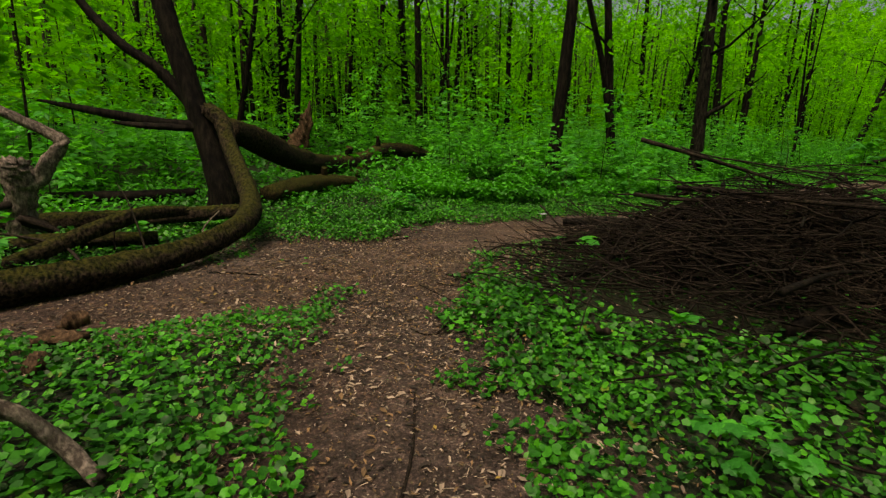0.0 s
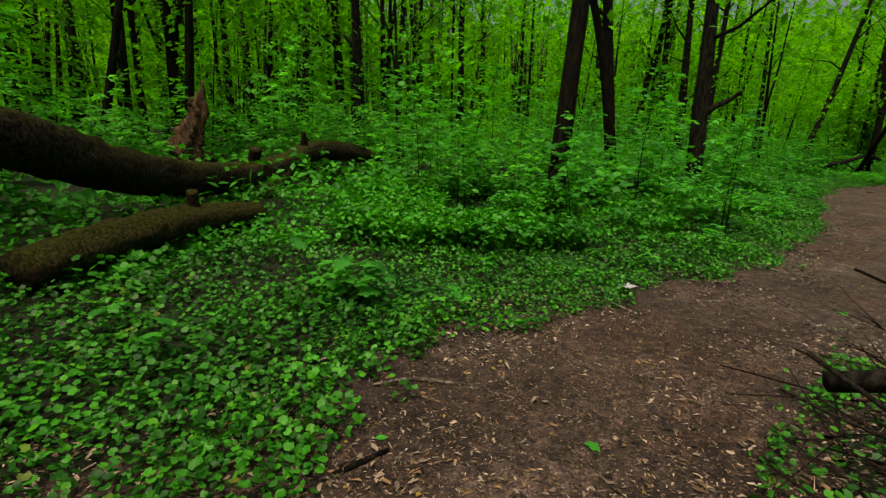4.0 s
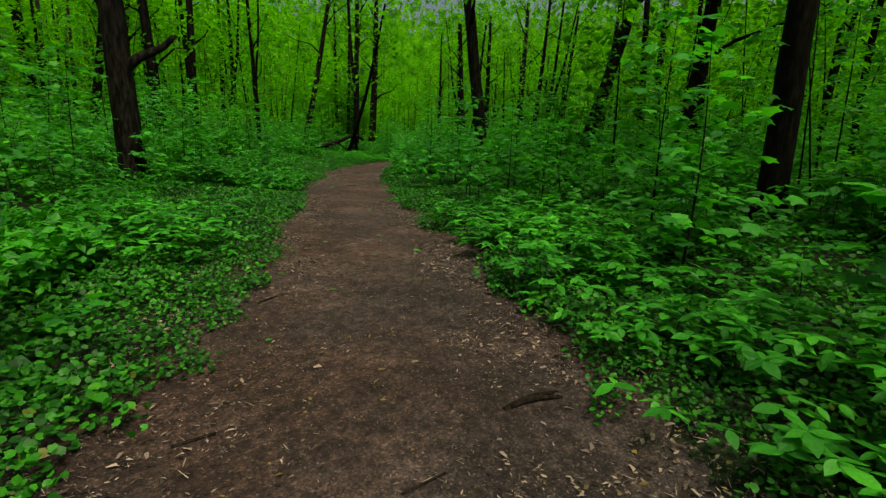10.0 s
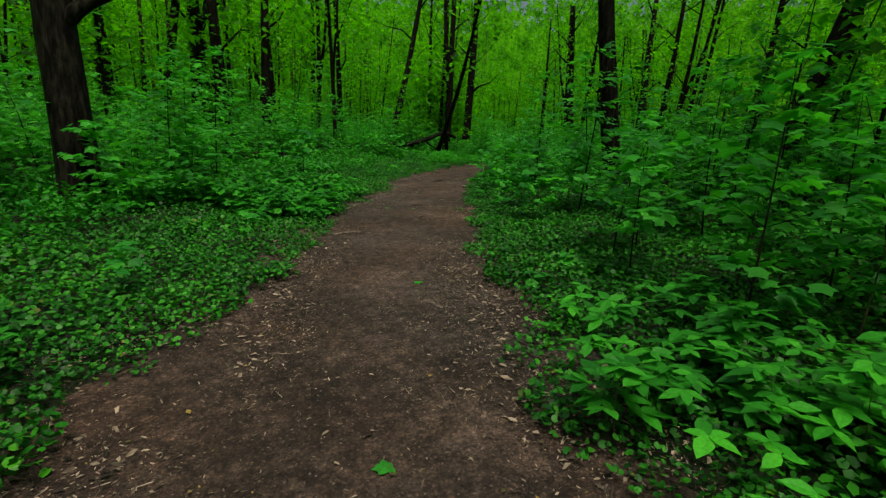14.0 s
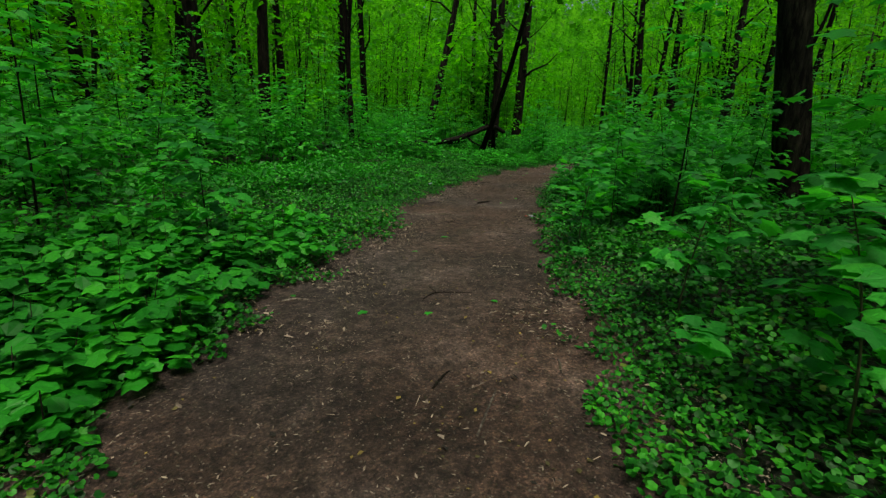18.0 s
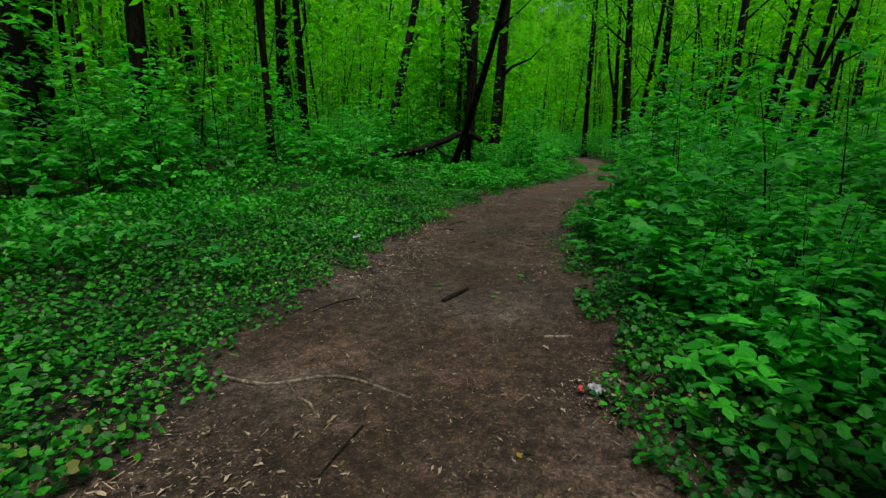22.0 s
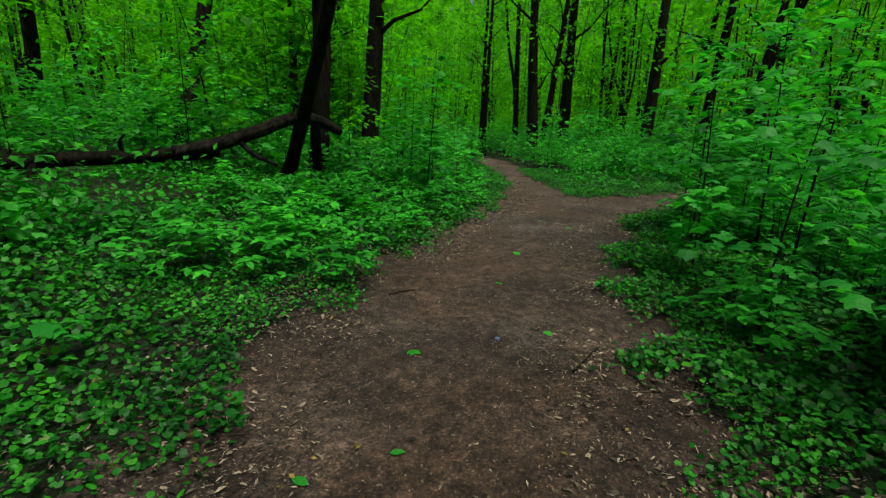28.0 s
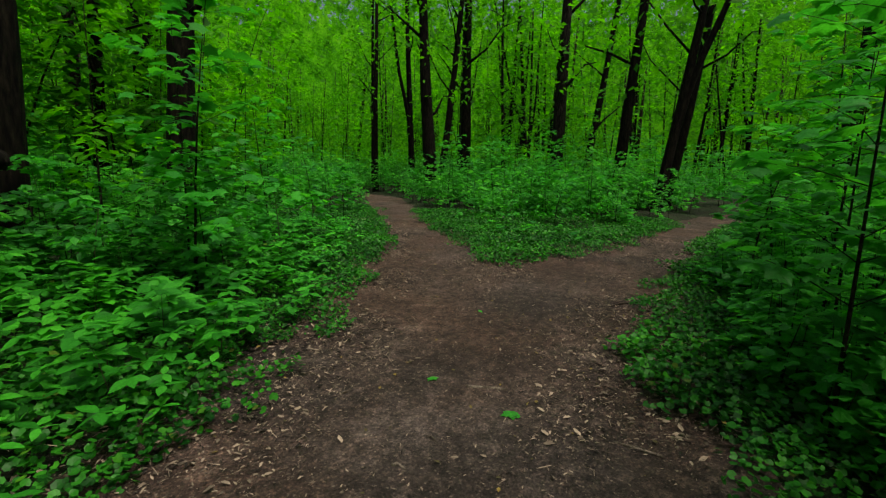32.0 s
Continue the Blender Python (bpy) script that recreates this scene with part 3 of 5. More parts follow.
def make_tree(x, y, girth, lean, seed, tall=None, bark=None, forked=False, leaf_count=350, label="", crown_low=None, group="forest trees", far=False):
    rng = np.random.default_rng(seed)
    tall = tall or 9 + 16 * min(girth, 0.5) + rng.uniform(0, 2.5)
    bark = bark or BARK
    trunk, limbs, crown = tree_parts(rng, girth, lean, tall, crown_low or rng.uniform(4.2, 6.2), leaf_count, forked)
    size = "slender" if girth < 0.26 else "stout" if girth > 0.48 else "mid-sized"
    slant = "leaning" if math.hypot(*lean) > 0.17 else "upright"
    t = thing("tree", (x, y, height(x, y)), label or f"{size} {slant} shade-darkened tree with fresh green spring leaves", "tree", group)
    if far:
        trunk, limbs = joined([trunk] + limbs), []
    part("trunk", mesh_from("trunk", *trunk, bark), t)
    for v, f in limbs:
        part("limb", mesh_from("limb", v, f, bark), t)
    part("crown", mesh_from("crown", *crown, GREEN_CROWN), t, "crown of small fresh green leaves")
    return t


# Trees that stand out along the walk: x, y, girth, lean along x and y for each metre of height.
TREES_START = [(-15, 40, 0.8, 0.1, 0.04), (-5.2, 31.5, 0.42, 0.04, 0.01), (-2.7, 27.8, 0.45, -0.06, -0.01), (-1.9, 25.9, 0.46, -0.03, 0), (-1, 33.9, 0.36, -0.04, 0), (-9.2, 32.6, 0.36, -0.03, -0.01), (-13.8, 33, 0.38, -0.04, -0.02), (3.5, 33.8, 0.45, -0.02, 0), (1.2, 38, 0.4, 0, 0), (3.31, 15.82, 0.44, 0.05, -0.02), (-0.3, 35.7, 0.5, 0.04, 0), (-3, 37.5, 0.45, -0.04, 0), (-4.9, 40.4, 0.4, 0, 0), (5.7, 39.1, 0.45, -0.05, 0.01), (-8.1, 34.6, 0.34, 0.1, 0.03), (-10.6, 22.9, 0.33, 0.2, 0.1), (6.5, 19.7, 0.4, -0.12, 0.06)]
TREES_RIGHT = [(24.2, 20.0, 0.62, -0.1, 0.12), (24.0, 15.9, 0.48, 0.19, -0.23), (15.0, 9.6, 0.5, 0.0, 0.01), (26.9, 12.7, 0.7, 0.07, -0.08), (45.6, 17.1, 0.6, 0, 0.02), (50.5, 22.8, 0.6, 0.02, -0.08), (34.6, 15.7, 0.45, -0.01, 0.06)]
TREES_LEFT = [(19.3, 42.2, 0.5, 0.05, -0.02), (21.1, 37.4, 0.48, 0.04, -0.01), (24.1, 42.5, 0.45, -0.04, 0.02), (19.2, 39.4, 0.55, -0.06, 0.01), (23.9, 35.3, 0.22, -0.04, 0.02), (27.8, 40.7, 0.42, -0.03, 0.02), (18.6, 35.9, 0.6, -0.05, 0.01), (32.4, 41.5, 0.5, 0.2, -0.14), (28.7, 45.2, 0.4, 0.02, 0), (32.7, 52.8, 0.45, 0.02, 0), (17, 40.5, 0.5, 0.2, -0.04), (15.7, 43.4, 0.6, -0.05, 0), (33.6, 36.75, 0.55, 0.03, -0.02), (38.3, 39.3, 0.7, 0.05, -0.02), (39.3, 44.5, 0.4, 0, 0), (38.3, 42.2, 0.36, 0.02, -0.02), (41.3, 44.3, 0.4, -0.02, 0.02)]
TREES_FORK = [(61.5, 40.4, 0.85, 0, 0), (56.4, 40.6, 0.85, -0.03, 0.07), (58.3, 40.9, 0.5, 0.06, -0.12), (62, 44.6, 0.5, -0.02, 0.04), (56.2, 33.3, 0.8, 0, -0.02), (66, 32.9, 0.6, 0.02, -0.14), (52.4, 30, 0.55, 0, -0.08), (50.5, 28.3, 0.42, 0, -0.12), (53, 27.9, 0.42, 0, -0.15), (60.8, 37.4, 0.3, -0.01, 0.05), (58, 45.4, 0.4, 0, -0.01), (63, 36.2, 0.25, 0, 0.03), (62, 48, 0.4, 0, 0)]
known_trees = TREES_START + TREES_RIGHT + TREES_LEFT + TREES_FORK
for i, (x, y, girth, lx, ly) in enumerate(known_trees):
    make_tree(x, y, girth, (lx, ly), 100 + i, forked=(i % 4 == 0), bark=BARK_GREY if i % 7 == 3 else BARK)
# the big grey tree with a broken limb, beside the second bend
broad = make_tree(11.1, 22.6, 0.62, (-0.03, 0.02), 901, tall=16, bark=BARK_GREY, label="stout grey-barked tree with a broken limb stub")
part("limb_stub", mesh_from("limb_stub", *tube([(0.0, 0, 2.6, 0.13), (0.35, -0.2, 2.95, 0.11), (0.75, -0.45, 3.2, 0.08), (1.0, -0.6, 3.5, 0.06)], 9, 4, 0.08, ragged=0.06), BARK_GREY), broad)
# the slanting dark tree that holds up a fallen log
make_tree(31.9, 35.9, 0.31, (-0.19, -0.66), 902, tall=11, label="dark slanting tree with a fallen log against it")

rng = np.random.default_rng(77)
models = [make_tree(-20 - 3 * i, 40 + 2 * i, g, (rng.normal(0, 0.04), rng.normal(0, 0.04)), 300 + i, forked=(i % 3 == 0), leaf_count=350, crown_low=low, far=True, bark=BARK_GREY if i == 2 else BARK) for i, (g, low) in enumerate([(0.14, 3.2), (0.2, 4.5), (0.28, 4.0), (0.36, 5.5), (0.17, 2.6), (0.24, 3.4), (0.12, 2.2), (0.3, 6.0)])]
placed = [(x, y) for x, y, *_ in known_trees]
tries = np.vstack([rng.uniform((-24, 2), (92, 84), (1500, 2)), rng.uniform((-40, -36), (70, 2), (60, 2))])
away = off_path(tries[:, 0], tries[:, 1])
added = 0
for (x, y), d in zip(tries, away):
    if d < 13 or d > 58 or added > 290:
        continue
    if min((x - a) ** 2 + (y - b) ** 2 for a, b in placed) < 2.6:
        continue
    if (x - 0) ** 2 + (y - 11) ** 2 < 120 or (x - 45) ** 2 + (y - 33) ** 2 < 120:
        continue
    placed.append((x, y))
    copy_thing(models[rng.integers(len(models))], pose(x, y, height(x, y), rng.normal(0, 2.5), rng.normal(0, 2.5), rng.uniform(0, 360)))
    added += 1


# ---- saplings, shrubs and young trees ----
def sapling_parts(rng, tall, leaf, template, fill, low=0.3, spread=0.3):
    """A stem with opposite twigs and layers of leaves held flat."""
    bow = rng.normal(0, 0.10, 2) * tall
    stem_at = lambda k: np.array([bow[0] * k * k, bow[1] * k * k, tall * k])
    wood = [tube([(*stem_at(k), (0.004 + 0.0045 * tall) * (1 - 0.8 * k)) for k in np.linspace(0, 1, 6)], 5, 1, 0.04, rng)]
    twigs, spots, turn, pitch = [], [], [], []
    nodes = max(3, int(3 + tall * 2.4)) if tall < 3.5 else int(6 + tall * 1.6)
    a = rng.uniform(0, 6.3)
    for i in range(nodes):
        k = low + (1 - low) * (i + 0.5 * rng.random()) / nodes
        a += np.pi / 2 + rng.normal(0, 0.4)
        for s in (0, np.pi):
            reach = (0.12 + spread * tall * (1 - 0.62 * k)) * rng.uniform(0.6, 1.2)
            p0 = stem_at(k)
            end = p0 + np.array([math.cos(a + s) * reach, math.sin(a + s) * reach, reach * rng.uniform(0.05, 0.5)])
            twigs.append(tube([(*p0, 0.002 + 0.0018 * tall * (1 - k)), (*((p0 + end) / 2 + (0, 0, 0.06 * reach)), 0.002 + 0.0009 * tall * (1 - k)), (*end, 0.0015)], 3, 1, 0.0, rng))
            n = max(3, int(fill * reach / leaf))
            for j in range(n):
                q = p0 + (end - p0) * (1 - 0.85 * j / n)
                face = a + s + (0 if j == 0 else rng.choice((-1, 1)) * rng.uniform(0.4, 1.6))
                spots.append(q + rng.normal(0, 0.2 * leaf + 0.06 * reach, 3) * (1, 1, 0.5) + (0, 0, 0.02))
                turn.append(face - np.pi / 2)
                pitch.append(rng.normal(-0.3, 0.22))
    for j in range(5):
        spots.append(stem_at(1.0))
        turn.append(rng.uniform(0, 6.3))
        pitch.append(rng.normal(-0.1, 0.2))
    n = len(spots)
    return wood[0], joined(twigs), (np.array(spots), np.array(turn), np.array(pitch), rng.normal(0, 0.22, n), leaf * rng.uniform(0.65, 1.2, n))


def make_sapling(x, y, tall, leaf, template, fill, seed, label, name="maple_sapling", mat=None, low=0.3, group="maple saplings", spread=0.3, single=False):
    rng = np.random.default_rng(seed)
    wood, twigs, foliage = sapling_parts(rng, tall, leaf, template, fill, low, spread)
    t = thing(name, (x, y, height(x, y) - 0.02), label, "sapling", group)
    part("stem", mesh_from("stem", *wood, STEM if tall < 1.5 else TWIG), t)
    if template is not FAR_LEAF:
        tagged(part("twig_spray", mesh_from("twig_spray", *twigs, STEM if tall < 1.5 else TWIG), t), kind="stuff")
    if single:
        for at, yaw, pitch, roll, size in zip(*foliage):
            blade = part("leaf", ONE_MAPLE_LEAF, t)
            blade.matrix_basis = Matrix.Translation(at) @ Matrix.Rotation(yaw, 4, "Z") @ Matrix.Rotation(pitch, 4, "X") @ Matrix.Rotation(roll, 4, "Y") @ Matrix.Scale(size, 4)
        return t
    tagged(part("foliage", mesh_from("foliage", *leaves(template, *foliage), mat or GREEN_MAPLE, flat=True), t, "small green leaves" if template is FAR_LEAF else "broad lobed green leaves"), kind="stuff")
    return t


SMALL = "knee-high maple sapling with broad lobed green leaves"
MIDDLE = "chest-high maple sapling with layered lobed green leaves"
LARGE = "young maple taller than a person with layered lobed leaves"
SHRUB = "bushy green shrub in the woodland undergrowth"
YOUNG = "slender young tree with leaves from low down"
# saplings that stand close beside the path
CLOSE = [(18.8, 20.7, 1.15, 0.16), (30.6, 27.45, 2.3, 0.15), (32.9, 27.9, 2.4, 0.16), (15.35, 15.65, 1.7, 0.17), (5.7, 13.1, 1.9, 0.15), (21.8, 23.0, 1.15, 0.16), (30.1, 27.5, 0.95, 0.16), (16.6, 17.7, 1.25, 0.19), (17.5, 18.9, 1.1, 0.18), (15.9, 15.6, 1.5, 0.16), (29.1, 26.8, 2.0, 0.15), (1.62, 1.75, 0.35, 0.09), (-0.6, 8.95, 0.45, 0.17), (-0.85, 9.1, 0.4, 0.16), (12.0, 10.5, 1.3, 0.15), (5.9, 13.5, 2.2, 0.15), (14.8, 13.5, 1.8, 0.15), (24.0, 24.6, 1.1, 0.16), (4.9, 12.9, 1.0, 0.16), (31.6, 27.6, 2.6, 0.15), (28.0, 26.2, 1.7, 0.14), (34.3, 27.5, 2.4, 0.16), (35.2, 27.3, 2.6, 0.15), (36.3, 27.7, 2.0, 0.15), (37.2, 27.3, 2.3, 0.15), (38.6, 27.2, 1.7, 0.15), (32.0, 26.9, 2.9, 0.17), (30.4, 26.6, 2.6, 0.16), (26.6, 25.3, 2.3, 0.16), (25.2, 24.2, 1.9, 0.16), (20.0, 21.0, 1.5, 0.17), (22.9, 22.5, 2.0, 0.17), (34.0, 27.0, 4.2, 0.17), (37.6, 26.5, 3.9, 0.16), (36.4, 27.0, 3.5, 0.16), (39.6, 26.9, 2.6, 0.15)]
ONE_MAPLE_LEAF = mesh_from("leaf", *MAPLE_LEAF, GREEN_MAPLE_SINGLE, flat=True)
for i, (x, y, tall, leaf) in enumerate(CLOSE):
    make_sapling(x, y, tall, leaf * 0.72, MAPLE_LEAF, 3.2 if tall < 1.6 else 2.2, 500 + i, SMALL if tall < 0.9 else MIDDLE if tall < 1.6 else LARGE, single=tall < 2.1)
rng = np.random.default_rng(88)
OPEN_SPOTS = [(0.4, 0.4, 2.8), (2.6, 1.6, 2.2), (-1.6, 1.6, 2.2), (20, 28.3, 3.4), (23.3, 30.2, 3.0), (17.5, 26.3, 3.0), (9.2, 17.3, 2.2), (40.4, 31.0, 3.4), (0.3, 10.8, 2.6), (-3.2, 7.8, 3.4), (11.5, 19.2, 2.0), (-2.2, 10.6, 2.6), (-4.4, 13.2, 2.2), (-2.2, 14.5, 2.2), (-5.2, 16.4, 1.9), (-1.9, 17.2, 1.5), (-5.6, 18.6, 1.4), (3.6, 4.8, 3.6), (28.5, 32.5, 2.2), (27.0, 34.6, 1.7), (29.3, 34.4, 1.7), (31.2, 33.9, 1.6), (26.3, 36.2, 1.5), (29.0, 35.6, 1.4), (31.0, 34.8, 1.3)]
mid_models = [make_sapling(-18 - i, 33 + i, h, lf, MAPLE_SIMPLE, 3.2, 620 + i, MIDDLE, low=0.35) for i, (h, lf) in enumerate([(1.0, 0.14), (1.3, 0.13), (1.5, 0.15), (1.2, 0.12)])]
large_models = [make_sapling(-21 - i, 36 + i, h, lf, MAPLE_SIMPLE, 2.3, 640 + i, LARGE, "young_maple", low=0.12, group="young maples") for i, (h, lf) in enumerate([(2.0, 0.14), (2.5, 0.15), (3.0, 0.14)])]
shrub_models = [make_sapling(-25 - i, 38 + i, h, lf, FAR_LEAF, 4.2, 660 + i, SHRUB, "shrub", GREEN_MAPLE, 0.1, "undergrowth shrubs", 0.42) for i, (h, lf) in enumerate([(1.1, 0.15), (1.5, 0.15), (2.0, 0.17), (1.3, 0.16)])]
young_models = [make_sapling(-28 - i, 42 + i, h, lf, FAR_LEAF, 3.7, 680 + i, YOUNG, "young_tree", GREEN_CROWN, 0.2, "young trees", 0.3) for i, (h, lf) in enumerate([(4.0, 0.22), (5.0, 0.25), (6.5, 0.29), (8.0, 0.32)])]


def spread_things(models, count, low, high, gap, box, rng, open_ok=False):
    pts = rng.uniform((box[0], box[2]), (box[1], box[3]), (count * 12, 2))
    away = edge_off(pts[:, 0], pts[:, 1])
    done = []
    for (x, y), d in zip(pts, away):
        if len(done) >= count:
            break
        if d < low or d > high or (done and min((x - a) ** 2 + (y - b) ** 2 for a, b in done) < gap * gap):
            continue
        if not open_ok and any((x - a) ** 2 + (y - b) ** 2 < r * r for a, b, r in OPEN_SPOTS):
            continue
        done.append((x, y))
        copy_thing(models[rng.integers(len(models))], pose(x, y, height(x, y) - 0.02, rng.normal(0, 4), rng.normal(0, 4), rng.uniform(0, 360)))


NEAR_BOX = (-7, 60, 0, 50)
WIDE_BOX = (-26, 84, 0, 76)
spread_things(mid_models, 210, 0.9, 6, 0.7, NEAR_BOX, rng)
spread_things(large_models, 170, 1.7, 9, 1.1, NEAR_BOX, rng)
spread_things(shrub_models, 210, 2.6, 13, 0.75, (-16, 66, 0, 58), rng)
spread_things(young_models, 150, 6.0, 34, 1.5, WIDE_BOX, rng)
spread_things(young_models, 24, 3.4, 20, 1.2, (35, 50, 37, 54), rng)

# bushes behind the green between the two forks and along the far ends of the paths
for i, (x, y) in enumerate([(43.6, 32.4), (45.0, 31.3), (46.4, 33.1), (48.0, 31.2), (47.2, 35.0), (49.6, 34.2), (51.0, 36.6), (44.6, 30.3), (46.6, 30.0), (45.2, 33.9), (50.8, 32.6), (48.8, 36.2), (53.0, 38.6), (42.8, 31.0), (62, 50), (63.5, 48.6), (64.5, 51), (61.6, 53), (65.5, 49), (63, 46.5), (59.6, 43.2), (57.8, 42.0), (55.2, 46), (57, 48), (52.5, 44.3), (50, 42.6)]):
    copy_thing((shrub_models + large_models[:2])[i % 6], pose(x, y, height(x, y) - 0.02, rng.normal(0, 3), rng.normal(0, 3), rng.uniform(0, 360)))

# maple seedlings in the ground cover
seed_x, seed_y, seed_d = scatter(rng, 3600, 0.3, 6.0, NEAR_BOX)
few = slice(0, 420)
pieces = [leaves(MAPLE_SIMPLE, np.repeat([(x, y, height(x, y) + h)], 6, 0) + np.c_[rng.normal(0, 0.05, (6, 2)), rng.normal(0, 0.03, 6)], rng.uniform(0, 6.3, 6), rng.normal(-0.25, 0.2, 6), rng.normal(0, 0.2, 6), rng.uniform(0.08, 0.14, 6)) for x, y, h in zip(seed_x[few], seed_y[few], rng.uniform(0.15, 0.42, 420))]
tagged(new("maple_seedlings", mesh_from("maple_seedlings", *joined(pieces), GREEN_MAPLE, flat=True)), "maple seedlings with lobed leaves among the herbs", "seedlings", kind="stuff")

# ---- far woods: leaf sprays between the distant trunks ----
rng = np.random.default_rng(91)
cx, cy = rng.uniform(-34, 102, 12500), rng.uniform(-40, 96, 12500)
cd = off_path(cx, cy)
far = (cd > 9) & (cd < 56) & ((cy > -4) | (rng.random(len(cy)) < 0.3)) & (rng.random(len(cy)) < 0.7 + 0.3 * smooth((cd - 12) / 8))
cx, cy = cx[far], cy[far]
cz = terrain(cx, cy) + np.where(cd[far] < 24, 5.0, 2.5) + rng.random(len(cx)) * 17
per = 34
at = np.repeat(np.c_[cx, cy, cz], per, 0) + rng.normal(0, 1, (len(cx) * per, 3)) * (1.5, 1.5, 0.42)
n = len(at)
far_woods = tagged(new("far_woods", mesh_from("far_woods", *leaves(FAR_LEAF, at, rng.uniform(0, 6.3, n), rng.normal(-0.2, 0.35, n), rng.normal(0, 0.45, n), rng.uniform(0.17, 0.36, n)), GREEN_CROWN, flat=True)), "bright spring foliage of distant woods", "woods", kind="stuff")

# high leaf canopy, mostly unseen, added to shade the woods on one side of the path
cx, cy = rng.uniform(6, 32, 520), rng.uniform(-4, 20, 520)
over = (off_path(cx, cy) > 4) & ((cy - 9) - (cx - 4) * 0.72 < 0)
cx, cy = cx[over], cy[over]
at = np.repeat(np.c_[cx, cy, rng.uniform(8.5, 14.0, len(cx))], 30, 0) + rng.normal(0, 1, (len(cx) * 30, 3)) * (1.0, 1.0, 0.35)
n = len(at)
tagged(new("canopy", mesh_from("canopy", *leaves(FAR_LEAF, at, rng.uniform(0, 6.3, n), rng.normal(-0.2, 0.3, n), rng.normal(0, 0.4, n), rng.uniform(0.2, 0.4, n)), GREEN_CROWN, flat=True)), "mostly unseen leaf canopy added high up to shade the dense woods", "woods", kind="stuff")

# thin trunks far back between the trees, their bark paled to stand for haze
tx, ty = rng.uniform(-40, 105, 2600), rng.uniform(-20, 98, 2600)
td = off_path(tx, ty)
far = (td > 22) & (td < 62)
poles = []
for x, y in zip(tx[far][:430], ty[far][:430]):
    g, r, lx, ly, tall = height(x, y), rng.uniform(0.06, 0.2), rng.normal(0, 0.06), rng.normal(0, 0.06), rng.uniform(11, 20)
    poles.append(tube([(x, y, g - 0.2, r * 1.2), (x + lx * tall * 0.5 + rng.normal(0, 0.15), y + ly * tall * 0.5, g + tall * 0.5, r * 0.8), (x + lx * tall, y + ly * tall, g + tall, r * 0.35)], 5, 1, 0.05, rng))
tagged(new("far_trunks", mesh_from("far_trunks", *joined(poles), HAZED_BARK)), "thin trunks of the distant woods, bark paled to stand for haze", "woods", kind="stuff")

# a ring of distant woods that closes the view
ring_a = np.linspace(0, 2 * np.pi, 181)[:-1]
rows = np.linspace(0, 1, 7)
rr = 88 + 5 * vnoise(ring_a * 14, ring_a * 0, 1.0)[None] + 3 * rows[:, None]
rx, ry = 22 + rr * np.cos(ring_a)[None], 20 + rr * np.sin(ring_a)[None]
top = 36 + 8 * vnoise(ring_a * 20, ring_a * 0 + 9, 1.0)
rz = terrain(rx, ry) - 1 + rows[:, None] * top[None]
ri, rj = np.meshgrid(np.arange(6), np.arange(180), indexing="ij")
ri, rj = ri.ravel(), rj.ravel()
rk = (rj + 1) % 180
tagged(new("backdrop", mesh_from("backdrop", np.stack([rx, ry, rz], -1).reshape(-1, 3), np.c_[ri * 180 + rj, ri * 180 + rk, (ri + 1) * 180 + rk, (ri + 1) * 180 + rj], FAR_WOODS)), "green edge of the distant woods with painted depth and backlight", "woods", kind="structure")

# ---- ground cover ----
rng = np.random.default_rng(92)


def cover(name, label, mat, template, count, low, high, box, size, lift, density, tip=0.45):
    x, y, d = scatter(rng, count, low, high, box)
    keep = rng.random(len(x)) < density(x, y, d)
    keep &= ((x - 3.0) ** 2 + (y - 5.2) ** 2 > 5.0) | (rng.random(len(x)) < 0.16)
    x, y, d = x[keep], y[keep], d[keep]
    n = len(x)
    clump = vnoise(x, y, 0.9)
    z = terrain(x, y) + lift[0] + (lift[1] - lift[0]) * rng.random(n) ** 0.6 * (0.35 + 0.9 * clump)
    me = mesh_from(name, *leaves(template, np.c_[x, y, z], rng.uniform(0, 6.3, n), rng.normal(-0.08, tip, n), rng.normal(0, tip, n), rng.uniform(size[0], size[1], n) * (0.75 + 0.5 * clump)), mat, flat=True)
    return tagged(new(name, me), label, "ground cover", kind="stuff")


def fade(x, y, d):
    """Thick away from the path, breaking into tufts along its edge."""
    tuft = 0.65 * vnoise(x, y, 0.28) + 0.35 * vnoise(y, x, 0.8)
    gaps = 0.55 + 0.45 * smooth((vnoise(x + 7, y, 0.33) - 0.12) / 0.3)
    return smooth((d + 0.02 + 0.8 * (tuft - 0.45)) / 0.28) * (1.0 - 0.3 * smooth((d - 1.2) / 1.2)) * (0.3 + 0.7 * smooth((tuft - 0.2 + 0.2 * d) / 0.25)) * gaps


cover("ground_ivy", "low ground ivy with small rounded green leaves", GREEN_IVY, IVY_SIMPLE, 2200000, 0.75, 3.6, (-6, 46, -2, 39), (0.034, 0.062), (0.015, 0.13), fade)
cover("ground_ivy", "low ground ivy with small rounded green leaves", GREEN_IVY, IVY_LEAF, 3000000, -0.3, 0.75, (-6, 46, -2, 39), (0.025, 0.047), (0.012, 0.14), fade)
cover("woodland_herbs", "carpet of low green woodland herbs", GREEN_HERB, IVY_SIMPLE, 760000, 2.8, 7.0, (-8, 56, -2, 46), (0.05, 0.088), (0.02, 0.26), lambda x, y, d: 0.45 + 0.55 * smooth((vnoise(x, y, 1.3) - 0.15) / 0.4))
